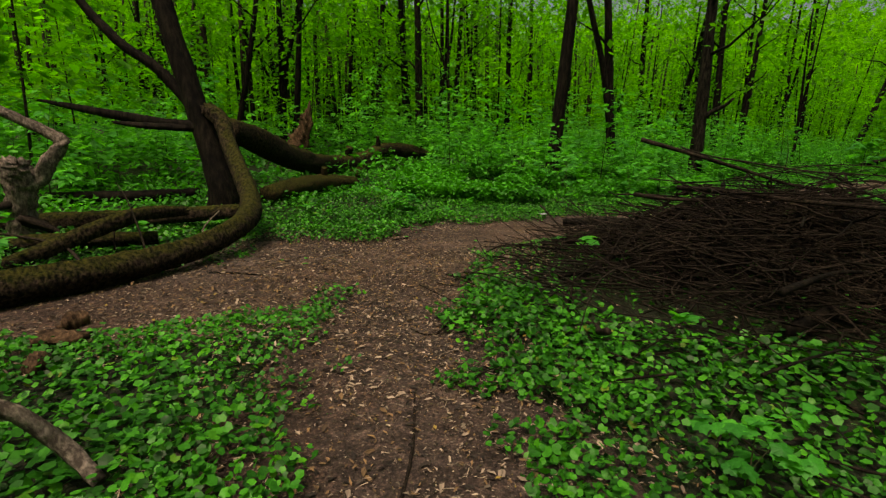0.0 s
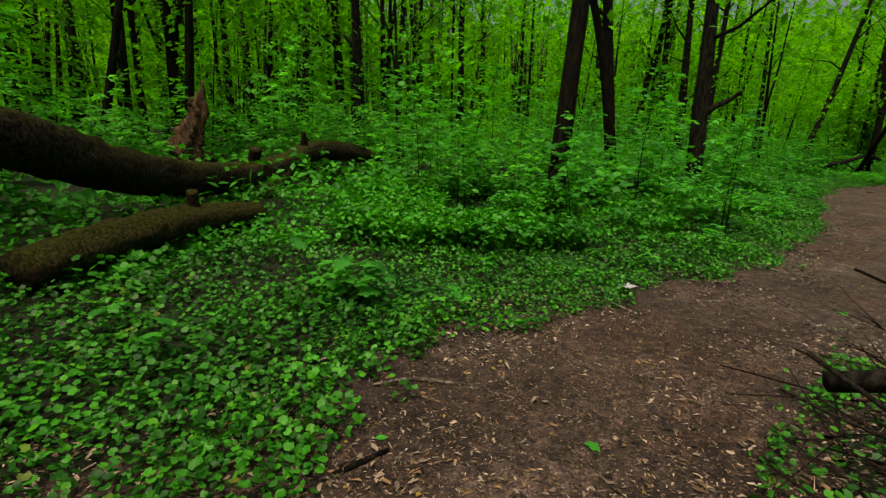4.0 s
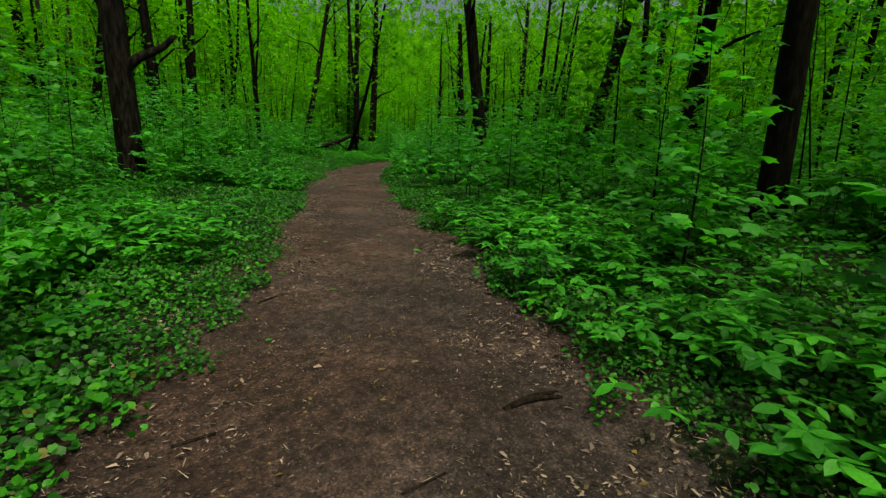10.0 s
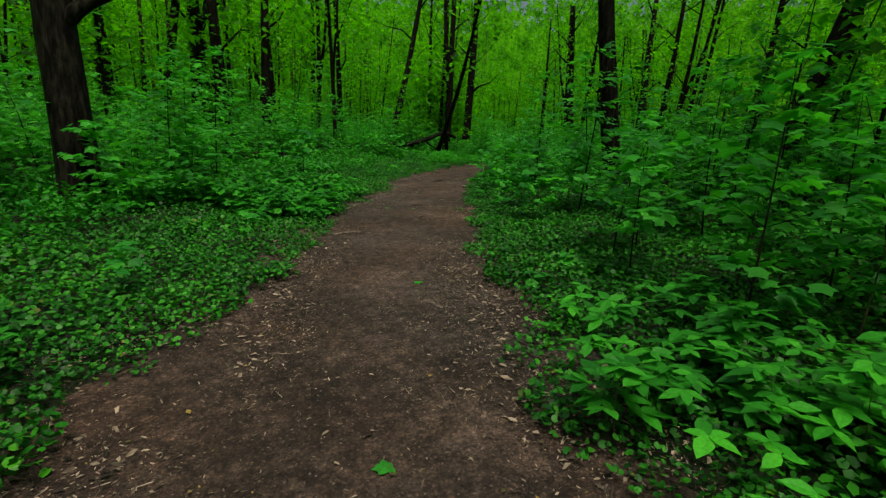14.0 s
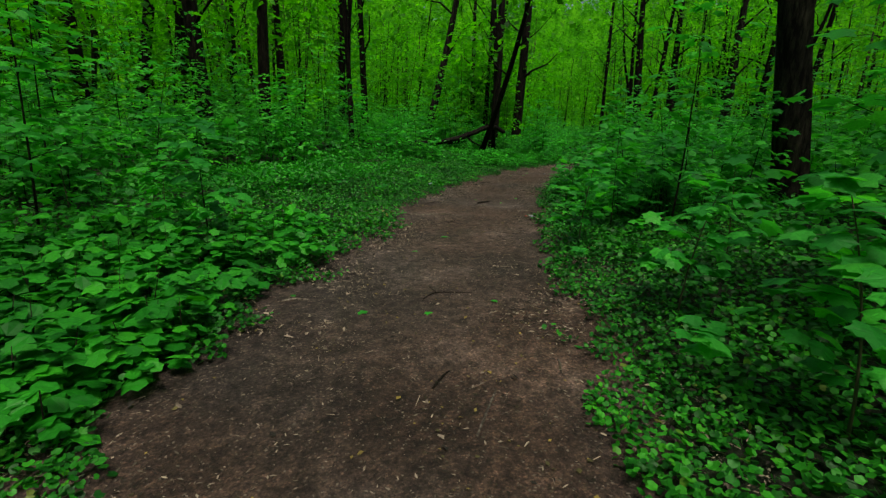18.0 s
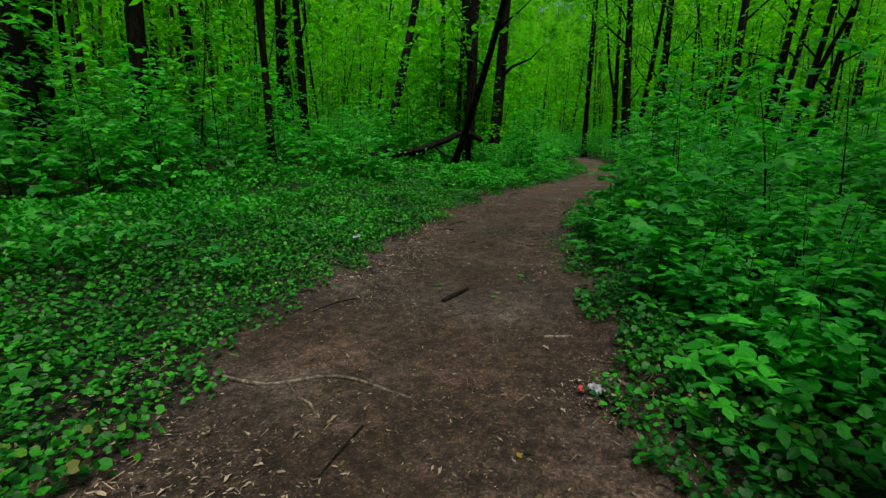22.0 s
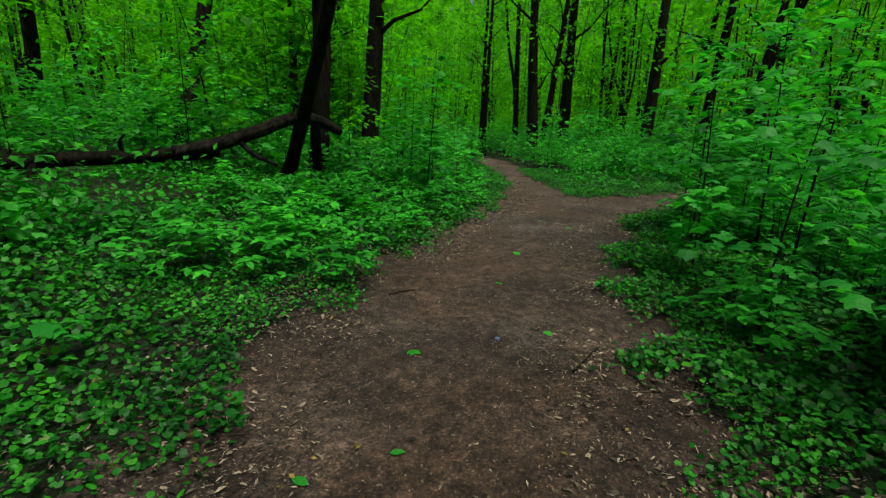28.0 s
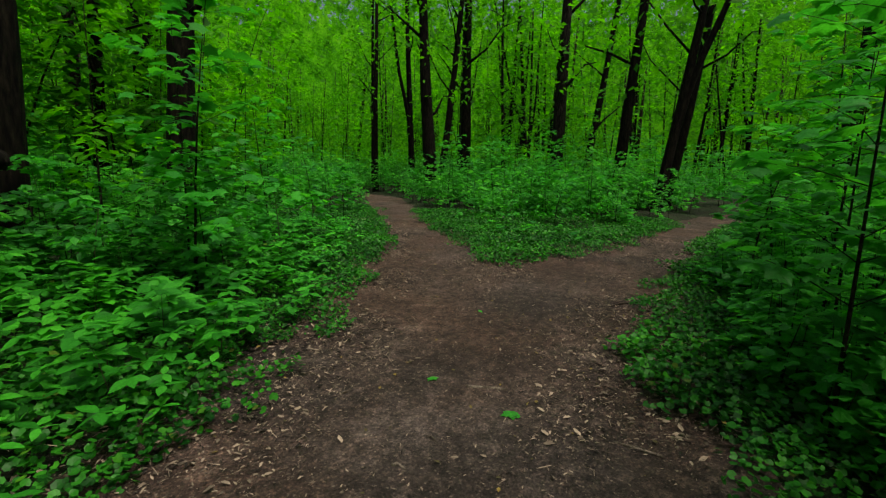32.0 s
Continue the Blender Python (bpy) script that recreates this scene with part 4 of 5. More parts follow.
cover("undergrowth", "knee-high green undergrowth between the trees", GREEN_HERB, FAR_LEAF, 150000, 4.4, 22.0, (-22, 80, -14, 70), (0.13, 0.22), (0.05, 0.8), lambda x, y, d: 0.2 + 0.8 * smooth((vnoise(x, y, 2.2) - 0.2) / 0.4))

cover("woodland_herbs", "knee-high bright herbs on the open bank beside the path", GREEN_HERB, FAR_LEAF, 60000, 1.6, 7.0, (-1.2, 7.5, 11, 17), (0.07, 0.13), (0.1, 0.45), lambda x, y, d: smooth((d - 0.8) / 1.0) * smooth((vnoise(x, y, 0.9) - 0.25) / 0.3))
cover("woodland_herbs", "knee-high bright herbs in the shade of the trees", GREEN_HERB, FAR_LEAF, 80000, 1.6, 6.0, (10, 27, 20, 37), (0.07, 0.13), (0.1, 0.5), lambda x, y, d: smooth((d - 1.6) / 1.5) * smooth((vnoise(x, y, 1.1) - 0.4) / 0.25))


def thicket(name, label, mat, template, count, low, high, box, tall, layers, fan, reach, size, allow):
    """Many layered plants: fans of flat leaves at several heights over each root."""
    x, y, d = scatter(rng, count, low, high, box)
    keep = allow(x, y, d)
    for ox, oy, r in OPEN_SPOTS + [(-3.5, 9.6, 3.0), (4.0, 5.0, 3.2)]:
        keep &= (x - ox) ** 2 + (y - oy) ** 2 > r * r
    x, y, d = x[keep], y[keep], d[keep]
    n = len(x)
    g = terrain(x, y)
    h = tall(x, y, d) * rng.uniform(0.6, 1.15, n)
    lean = rng.normal(0, 0.12, (n, 2))
    stems = [tube([(x[i], y[i], g[i] - 0.03, 0.006 + 0.003 * h[i]), (x[i] + lean[i, 0] * h[i] * 0.4, y[i] + lean[i, 1] * h[i] * 0.4, g[i] + h[i] * 0.5, 0.004 + 0.002 * h[i]), (x[i] + lean[i, 0] * h[i], y[i] + lean[i, 1] * h[i], g[i] + h[i], 0.002)], 3, 1, 0.0, rng) for i in range(n) if d[i] < 7]
    if stems:
        tagged(new(name + "_stems", mesh_from(name + "_stems", *joined(stems), TWIG)), "thin brown stems of the undergrowth", "undergrowth", kind="stuff")
    who = np.repeat(np.arange(n), layers)
    k = (np.tile(np.arange(layers), n) + rng.random(n * layers)) / layers
    a, r = rng.uniform(0, 6.3, len(who)), reach * (0.35 + 0.35 * h[who]) * (1.0 - 0.6 * k) * np.sqrt(rng.random(len(who)))
    hx, hy = x[who] + lean[who, 0] * h[who] * k + r * np.cos(a), y[who] + lean[who, 1] * h[who] * k + r * np.sin(a)
    hz = g[who] + h[who] * (0.22 + 0.78 * k)
    m = len(who) * fan
    at = np.repeat(np.c_[hx, hy, hz], fan, 0) + rng.normal(0, 1, (m, 3)) * (0.07, 0.07, 0.025)
    yaw = np.repeat(a - np.pi / 2, fan) + (np.tile(np.arange(fan), len(who)) - fan / 2) * (5.2 / fan) + rng.normal(0, 0.25, m)
    me = mesh_from(name, *leaves(template, at, yaw, rng.normal(-0.22, 0.2, m), rng.normal(0, 0.22, m), rng.uniform(size[0], size[1], m)), mat, flat=True)
    return tagged(new(name, me), label, "undergrowth", kind="stuff")


right_bank = lambda x, y: (y - 16.35) - (x - 12.1) * 0.706 < 0
clumpy = lambda x, y, size, cut: vnoise(x, y, size) > cut
thicket("near_thicket", "waist-high undergrowth of young maples beside the path", GREEN_MAPLE, LOBED_SMALL, 5200, 0.8, 2.6, (20.3, 44, 20, 30), lambda x, y, d: 0.45 + 0.5 * smooth((d - 0.4) / 1.6), 7, 6, 0.5, (0.055, 0.1), lambda x, y, d: right_bank(x, y) & clumpy(x, y, 0.8, 0.3))
thicket("near_thicket", "knee-high to chest-high undergrowth of young maples", GREEN_THICKET, LOBED_SMALL, 7500, 2.4, 6.5, (-9, 52, 4, 46), lambda x, y, d: 0.45 + 0.9 * smooth((d - 2) / 4), 6, 6, 0.6, (0.09, 0.15), lambda x, y, d: clumpy(x, y, 1.7, 0.42))
thicket("tall_thicket", "head-high layered green thicket under the trees", GREEN_THICKET, FAR_LEAF, 11500, 5.0, 22.0, (-24, 78, 2, 68), lambda x, y, d: (1.2 + 1.3 * smooth((d - 4.5) / 6)) * (0.55 + 0.8 * vnoise(x, y, 3.1)), 8, 6, 0.75, (0.15, 0.26), lambda x, y, d: clumpy(x, y, 2.6, 0.25))
thicket("near_thicket", "bright bushes behind the green patch between two paths", GREEN_THICKET, LOBED_SMALL, 420, 0.5, 9.0, (43.2, 60, 27.5, 50), lambda x, y, d: 0.7 + 1.6 * vnoise(x, y, 1.7), 9, 6, 0.6, (0.09, 0.16), lambda x, y, d: x > 42)
thicket("near_thicket", "knee-high maple seedlings in the shade beside the path", GREEN_HERB, LOBED_SMALL, 420, 0.35, 3.2, (11.5, 17.2, 20.0, 25.5), lambda x, y, d: 0.3 + 0.2 * smooth(d / 1.5), 5, 5, 0.6, (0.09, 0.15), lambda x, y, d: ~right_bank(x, y))
thicket("high_thicket", "young trees with thin layered leaf sprays under the canopy", GREEN_THICKET, FAR_LEAF, 1500, 4.6, 16.0, (-20, 70, 4, 62), lambda x, y, d: 3.2 + 2.6 * vnoise(x, y, 2.3), 26, 6, 0.62, (0.11, 0.2), lambda x, y, d: clumpy(x, y, 3.7, 0.45))

# lush herb patches with pointed leaflets in whorls: x, y, radius
LUSH_RIGHT = [(6.6, 7.9, 0.5), (7.2, 8.4, 0.55), (7.7, 8.8, 0.7), (8.6, 9.7, 0.8), (9.6, 10.5, 0.9), (10.6, 11.4, 0.95), (11.3, 12.2, 0.9), (12.2, 13.0, 0.95), (13.1, 14.0, 0.8), (12.9, 12.3, 1.0), (22.1, 22.6, 0.7), (23.3, 23.9, 0.8), (24.6, 24.8, 0.7), (28.4, 26.8, 0.35), (20.6, 21.7, 0.5)]
LUSH_LEFT = [(8.3, 15.3, 0.7), (8.8, 16.7, 0.9), (7.5, 15.8, 0.8), (28.2, 31.0, 0.9), (29.8, 32.0, 1.2), (31.6, 32.5, 1.2), (33.4, 33.0, 1.1), (32.3, 34.2, 1.3), (35.3, 33.8, 1.0), (30.0, 33.7, 1.2), (37.4, 34.8, 0.9), (27.4, 31.5, 0.8)]


def herb_parts(rng, tall, count):
    """A leafy stalk: whorls of pointed leaflets up the stem."""
    bow = rng.normal(0, 0.10, 2) * tall
    spine = lambda k: np.array([bow[0] * k * k, bow[1] * k * k, tall * k])
    stalk = tube([(*spine(k), 0.004 * (1.2 - k)) for k in (0, 0.35, 0.7, 1.0)], 4, 1, 0.0, rng)
    at, yaw, pitch, size = [], [], [], []
    for i in range(count):
        k = 0.3 + 0.7 * (i + 0.6 * rng.random()) / count
        a = rng.uniform(0, 6.3)
        reach = (0.15 - 0.09 * k) * rng.uniform(0.5, 1.3) if i < count - 1 else 0.01
        hub = spine(min(k, 1.0)) + np.array([math.cos(a) * reach, math.sin(a) * reach, 0.03 + 0.25 * reach])
        fan = rng.choice([3, 5]) if i < count - 1 else 6
        for q in range(fan):
            at.append(hub)
            yaw.append(a - np.pi / 2 + (q - fan // 2) * (0.9 if i < count - 1 else 6.283 / fan) + rng.normal(0, 0.12))
            pitch.append(rng.normal(-0.03, 0.12))
            size.append(rng.uniform(0.09, 0.165) * (1.1 if q == fan // 2 else 0.9))
    n = len(at)
    return stalk, leaves(HERB_LEAF, np.array(at), np.array(yaw), np.array(pitch), rng.normal(0, 0.18, n), np.array(size))


def make_herb(x, y, tall, count, seed):
    stalk, blades = herb_parts(np.random.default_rng(seed), tall, count)
    t = thing("herb_plant", (x, y, height(x, y) - 0.01), "knee-high woodland herb with pointed bright green leaflets", "plant", "lush herbs")
    part("stalk", mesh_from("stalk", *stalk, STEM), t)
    tagged(part("leaf_spray", mesh_from("leaf_spray", *blades, GREEN_LUSH, flat=True), t, "fans of pointed green leaflets"), kind="stuff")
    return t


def lush_spots(per_area):
    rows = []
    for x, y, r in LUSH_RIGHT + LUSH_LEFT:
        n = max(1, int(per_area * r * r))
        a, q = rng.uniform(0, 6.3, n), r * 1.2 * np.sqrt(rng.random(n))
        rows.append(np.c_[x + q * np.cos(a), y + q * np.sin(a), 1 - 0.5 * (q / r / 1.2) ** 2])
    rows = np.vstack(rows)
    return rows[edge_off(rows[:, 0], rows[:, 1]) > 0.14]


herb_models = [make_herb(28.2 + 0.4 * i, 31.3 + 0.24 * i, h, k, 1200 + i) for i, (h, k) in enumerate([(0.5, 9), (0.6, 10), (0.42, 8), (0.55, 9), (0.36, 7), (0.64, 11), (0.46, 8), (0.3, 6)])]
for x, y, k in lush_spots(11)[:286]:
    m = pose(x, y, height(x, y) - 0.01, rng.normal(0, 7), rng.normal(0, 7), rng.uniform(0, 360))
    copy_thing(herb_models[rng.integers(8)] if k > 0.7 else herb_models[rng.choice((2, 4, 6, 7))], m)
spots = lush_spots(120)
whorl = rng.choice([3, 5], len(spots))
at = np.repeat(spots, whorl, 0)
at[:, 2] = terrain(at[:, 0], at[:, 1]) + np.repeat(0.08 + 0.36 * spots[:, 2] * rng.random(len(spots)) ** 0.7, whorl)
order = np.concatenate([np.arange(k) for k in whorl])
yaw = np.repeat(rng.uniform(0, 6.3, len(spots)), whorl) + order * 6.283 / np.repeat(whorl, whorl)
n = len(at)
tagged(new("lush_herbs", mesh_from("lush_herbs", *leaves(HERB_LEAF, at, yaw, rng.normal(-0.12, 0.2, n), rng.normal(0, 0.2, n), rng.uniform(0.08, 0.14, n)), GREEN_LUSH, flat=True)), "lower leaves of the lush woodland herbs", "herbs", kind="stuff")

# ---- litter on the path ----
rng = np.random.default_rng(93)


def litter(name, label, mat, template, count, chance, size, lift=0.012, far=0.75):
    x, y = rng.uniform(-5, 42, count), rng.uniform(-1, 38, count)
    d = edge_off(x, y)
    keep = (d < far) & (rng.random(count) < chance(x, y, d))
    x, y = x[keep], y[keep]
    n = len(x)
    at = np.c_[x, y, terrain(x, y) + lift + 0.01 * rng.random(n)]
    tagged(new(name, mesh_from(name, *leaves(template, at, rng.uniform(0, 6.3, n), rng.normal(0.03, 0.22, n), rng.normal(0, 0.3, n), size[0] + size[1] * rng.random(n) ** 2.2), mat, flat=True)), label, "leaf litter", kind="stuff")


clearing = lambda x, y: np.exp(-((x + 0.8) ** 2 + (y - 4.8) ** 2) / 7)
margin = lambda x, y, d: smooth((d + 1.0) / 0.7) * smooth((vnoise(x, y, 0.7) - 0.2) / 0.4)
litter("leaf_litter", "dry brown leaf crumbs and bark flakes", LITTER, FLAKE, 1900000, lambda x, y, d: 0.26 + 0.74 * margin(x, y, d) + 0.7 * clearing(x, y), (0.008, 0.03))
litter("leaf_litter", "torn dry brown leaves along the path's edges", LITTER, SHRED, 900000, lambda x, y, d: 0.02 + 0.85 * margin(x, y, d) * smooth((d + 0.75) / 0.5) + 0.6 * clearing(x, y), (0.014, 0.048), 0.014)
litter("leaf_litter", "thin twig bits and bark slivers along the path", LITTER, NEEDLE, 620000, lambda x, y, d: 0.05 + 0.9 * margin(x, y, d), (0.012, 0.06), 0.016)
litter("fallen_catkins", "yellowish fallen catkins and flowers", YELLOW, FAR_LEAF, 120000, lambda x, y, d: 0.12 + 0.3 * smooth((vnoise(x, y, 1.1) - 0.5) / 0.2) + 0.6 * clearing(x, y), (0.014, 0.03), 0.02)
litter("leaf_litter", "orange-brown leaf shreds and bark crumbs round the fallen tree", WARM_LITTER, FLAKE, 2600000, lambda x, y, d: 0.9 * np.exp(-((x + 0.6) ** 2 + (y - 4.6) ** 2) / 9) + 0.35 * np.exp(-((x - 1.6) ** 2 + (y - 6.5) ** 2) / 5), (0.01, 0.036), 0.016)
litter("leaf_litter", "curled orange-brown leaves in the clearing by the fallen tree", WARM_LITTER, SHRED, 620000, lambda x, y, d: 0.85 * np.exp(-((x + 1.0) ** 2 + (y - 4.5) ** 2) / 6), (0.016, 0.05), 0.018)
litter("leaf_litter", "old brown leaves under the brush heap", LITTER, SHRED, 260000, lambda x, y, d: 1.0 * np.exp(-((x - 2.7) ** 2 + (y - 5.2) ** 2) / 3.2), (0.015, 0.045), 0.02, 4.0)

# ---- the fallen tree at the junction ----
rng = np.random.default_rng(94)


def limb_mesh(name, pts, mat, sides=12, rough=0.07, ragged=0.0, steps=6):
    return mesh_from(name, *tube(pts, sides, steps, rough, rng, ragged), mat)


snag = thing("broken_tree", (-3.9, 8.35, height(-3.9, 8.35)), "leaning dark tree with broken bare limbs beside fallen trunks", "tree")
g = snag.location


def local(pts, o):
    return [(x - o[0], y - o[1], z - o[2], r) for x, y, z, r in pts]


part("trunk", limb_mesh("trunk", local([(-3.8, 8.3, -0.05, 0.42), (-3.83, 8.3, 0.25, 0.31), (-3.87, 8.3, 0.6, 0.25), (-4.05, 8.4, 1.2, 0.205), (-4.25, 8.45, 1.8, 0.2), (-4.4, 8.5, 2.3, 0.185), (-4.7, 8.55, 3.3, 0.17), (-5.1, 8.7, 5.0, 0.13), (-5.3, 8.9, 8.0, 0.08), (-5.4, 9.0, 10.5, 0.03)], g), BARK), snag)
part("limb", limb_mesh("limb", local([(-4.3, 8.45, 1.95, 0.11), (-4.6, 8.5, 2.25, 0.10), (-5.0, 8.5, 2.65, 0.09), (-5.6, 8.5, 3.05, 0.08), (-6.4, 8.6, 3.9, 0.06), (-7.2, 8.8, 5.2, 0.03)], g), BARK), snag)
part("limb", limb_mesh("limb", local([(-4.15, 8.35, 1.62, 0.105), (-4.7, 8.3, 1.66, 0.10), (-5.5, 8.15, 1.78, 0.085), (-6.2, 8.05, 1.9, 0.06), (-6.75, 7.98, 2.0, 0.02)], g), BARK, ragged=0.06), snag, "broken bare limb with a splintered tip")
part("limb_stub", limb_mesh("limb_stub", local([(-4.3, 8.3, 1.6, 0.06), (-5.0, 8.05, 1.62, 0.05), (-5.4, 7.9, 1.66, 0.025)], g), BARK, ragged=0.05), snag)
n = 700
tips = np.array([(-5.2, 8.8, 7.0), (-5.4, 9.0, 9.5), (-5.3, 8.9, 8.3), (-6.9, 8.7, 4.9), (-5.3, 8.8, 6.3)])[rng.integers(0, 5, n)] - np.array(g)
part("crown", mesh_from("crown", *leaves(FAR_LEAF, tips + rng.normal(0, 0.8, (n, 3)), rng.uniform(0, 6.3, n), rng.normal(-0.2, 0.4, n), rng.normal(0, 0.4, n), rng.uniform(0.12, 0.22, n)), GREEN_CROWN, flat=True), snag)


def fallen(name, pts, mat, label, ragged=0.04, stubs=(), sides=20):
    x, y = pts[0][:2]
    o = (x, y, height(x, y))
    t = thing(name, o, label, "log")
    part("trunk", limb_mesh("trunk", local(pts, o), mat, sides, 0.075, ragged, 11), t)
    for s in stubs:
        part("branch_stub", limb_mesh("branch_stub", local(s, o), mat, 8, 0.08, 0.02, 4), t)
    return t


fallen("fallen_log", [(-5.2, 1.9, 0.2, 0.15), (-4.0, 2.9, 0.18, 0.145), (-3.2, 3.75, 0.18, 0.14), (-2.7, 4.65, 0.2, 0.13), (-2.45, 5.4, 0.29, 0.13), (-2.42, 6.1, 0.42, 0.145), (-2.66, 6.75, 0.62, 0.14), (-3.1, 7.4, 0.98, 0.13), (-3.5, 7.95, 1.35, 0.12), (-3.78, 8.3, 1.74, 0.13), (-4.1, 8.42, 1.95, 0.12)], BARK_MOSS, "long curved mossy trunk fallen across the clearing")
fallen("fallen_log", [(-3.85, 8.65, 1.62, 0.2), (-3.72, 9.6, 1.42, 0.25), (-3.62, 10.8, 1.12, 0.26), (-3.4, 12.6, 0.86, 0.26), (-3.0, 14.6, 0.82, 0.25), (-2.75, 16.6, 0.98, 0.24), (-2.75, 18.0, 1.14, 0.25), (-2.3, 19.0, 1.22, 0.27), (-1.5, 20.0, 1.12, 0.24), (-0.9, 20.9, 0.9, 0.14)], BARK_MOSS, "dark fallen trunk leaning on the broken tree", stubs=([(-2.75, 17.9, 1.2, 0.12), (-2.72, 17.8, 1.5, 0.09), (-2.7, 17.7, 1.68, 0.05)], [(-3.05, 14.5, 1.0, 0.12), (-3.0, 14.4, 1.2, 0.11), (-2.96, 14.35, 1.3, 0.1)], [(-2.7, 18.3, 1.0, 0.1), (-2.5, 18.0, 0.6, 0.09), (-2.4, 17.8, 0.1, 0.07)]))
fallen("mossy_log", [(-2.85, 14.0, 0.45, 0.2), (-2.8, 15.2, 0.66, 0.2), (-2.75, 16.4, 0.9, 0.18), (-2.74, 17.6, 1.1, 0.16)], BARK_OCHRE, "ochre-mossed limb slanting up to the fallen trunk")
fallen("mossy_log", [(-3.3, 8.9, 0.42, 0.17), (-3.05, 9.9, 0.5, 0.2), (-2.72, 11.0, 0.52, 0.19), (-2.3, 12.0, 0.46, 0.15)], BARK_OCHRE, "short mossy log lying among ground ivy", stubs=([(-2.76, 10.9, 0.62, 0.08), (-2.74, 10.85, 0.8, 0.08), (-2.73, 10.82, 0.86, 0.07)],))
fallen("low_log", [(-2.7, 6.75, 0.42, 0.09), (-3.4, 6.65, 0.36, 0.11), (-4.4, 6.35, 0.3, 0.12), (-5.6, 6.0, 0.26, 0.125), (-7.5, 5.4, 0.25, 0.13)], BARK_MOSS, "low mossy log beside the bent trunk", stubs=([(-4.3, 6.35, 0.3, 0.05), (-4.2, 6.0, 0.22, 0.035), (-4.15, 5.7, 0.08, 0.02)],))
fallen("low_log", [(-3.4, 5.7, 0.2, 0.07), (-4.2, 5.2, 0.22, 0.09), (-5.2, 4.6, 0.2, 0.10), (-6.5, 4.0, 0.2, 0.1)], BARK_MOSS, "thin mossy log behind the bent trunk")
fallen("low_log", [(-4.3, 4.3, 0.06, 0.07), (-4.0, 4.7, 0.22, 0.085), (-3.7, 5.1, 0.4, 0.09), (-3.45, 5.5, 0.52, 0.085), (-3.2, 6.0, 0.5, 0.06)], BARK_MOSS, "mossy branch propped on the low log")
fallen("low_log", [(-4.6, 8.9, 0.4, 0.1), (-6.0, 8.3, 0.34, 0.12), (-8.0, 7.6, 0.3, 0.13)], BARK, "dark log half hidden in the undergrowth")
stump = thing("broken_stump", (-6.1, 19.8, height(-6.1, 19.8)), "splintered tan stump of a snapped tree", "stump")
part("stump_body", limb_mesh("stump_body", [(-0.35, 0, -0.1, 0.55), (-0.3, 0, 0.6, 0.45), (-0.16, 0.02, 1.1, 0.34), (0.06, 0, 1.6, 0.24), (0.12, 0, 2.1, 0.2)], ROTTEN, 20, 0.24, 0.3), stump)
part("splinter", limb_mesh("splinter", [(0.1, 0.0, 1.6, 0.16), (0.2, 0.0, 2.2, 0.11), (0.26, 0.02, 2.65, 0.03)], ROTTEN, 8, 0.2, 0.06), stump)
roots = thing("broken_log", (-5.0, 5.55, height(-5.0, 5.55)), "pale broken log end with a bent bare branch", "log")
across = lambda rows: [(0.74 * u + 0.67 * v, 0.67 * u - 0.74 * v, z, r) for u, v, z, r in rows]
part("stump_log", limb_mesh("stump_log", across([(-0.02, 0, -0.06, 0.17), (0.0, 0, 0.3, 0.14), (0.03, 0.02, 0.62, 0.15), (0.02, 0.05, 0.86, 0.16), (0.0, 0.08, 1.0, 0.11)]), DEAD_WOOD, 16, 0.16, 0.07, 8), roots, "pale splintered log end")
part("branch", limb_mesh("branch", across([(0.02, 0, 0.6, 0.11), (0.22, 0.02, 0.78, 0.1), (0.36, 0, 1.0, 0.095), (0.5, -0.04, 1.2, 0.075), (0.34, -0.1, 1.34, 0.06), (-0.1, -0.15, 1.6, 0.05), (-0.8, -0.2, 2.0, 0.04), (-1.6, -0.3, 2.45, 0.025)]), DEAD_WOOD, 10, 0.14, 0.0, 6), roots, "bent pale bare branch")
for a in ([(0.05, 0, 0.5, 0.06), (-0.25, 0.1, 0.42, 0.05), (-0.6, 0.1, 0.2, 0.035), (-0.9, 0.1, 0.02, 0.02)], [(0.0, 0.1, 0.3, 0.07), (0.22, 0.2, 0.2, 0.05), (0.45, 0.25, 0.02, 0.03)], [(-0.1, -0.15, 1.6, 0.03), (-0.2, -0.2, 1.3, 0.02), (-0.25, -0.2, 0.95, 0.012)], [(-0.8, -0.2, 2.0, 0.02), (-0.95, -0.2, 1.6, 0.015), (-0.9, -0.2, 1.3, 0.008)]):
    part("root", limb_mesh("root", across(a), TWIG, 8, 0.16, 0.02, 5), roots)
for x, y, s, turn in ((-2.2, 2.75, 1.0, 20), (-2.5, 3.25, 0.7, 80), (-2.05, 2.45, 0.6, 130)):
    w = limb_mesh("wood_chunk", [(-0.13 * s, 0, 0.07 * s, 0.05 * s), (-0.05 * s, 0.02, 0.08 * s, 0.09 * s), (0.08 * s, 0, 0.08 * s, 0.085 * s), (0.16 * s, 0.02, 0.07 * s, 0.05 * s)], ROTTEN, 8, 0.25, 0.04, 3)
    ob = tagged(new("wood_chunk", w), "chunk of crumbling reddish rotten wood on the soil", "wood", "rotten wood chunks")
    ob.matrix_basis = pose(x, y, height(x, y), 0, 0, turn)


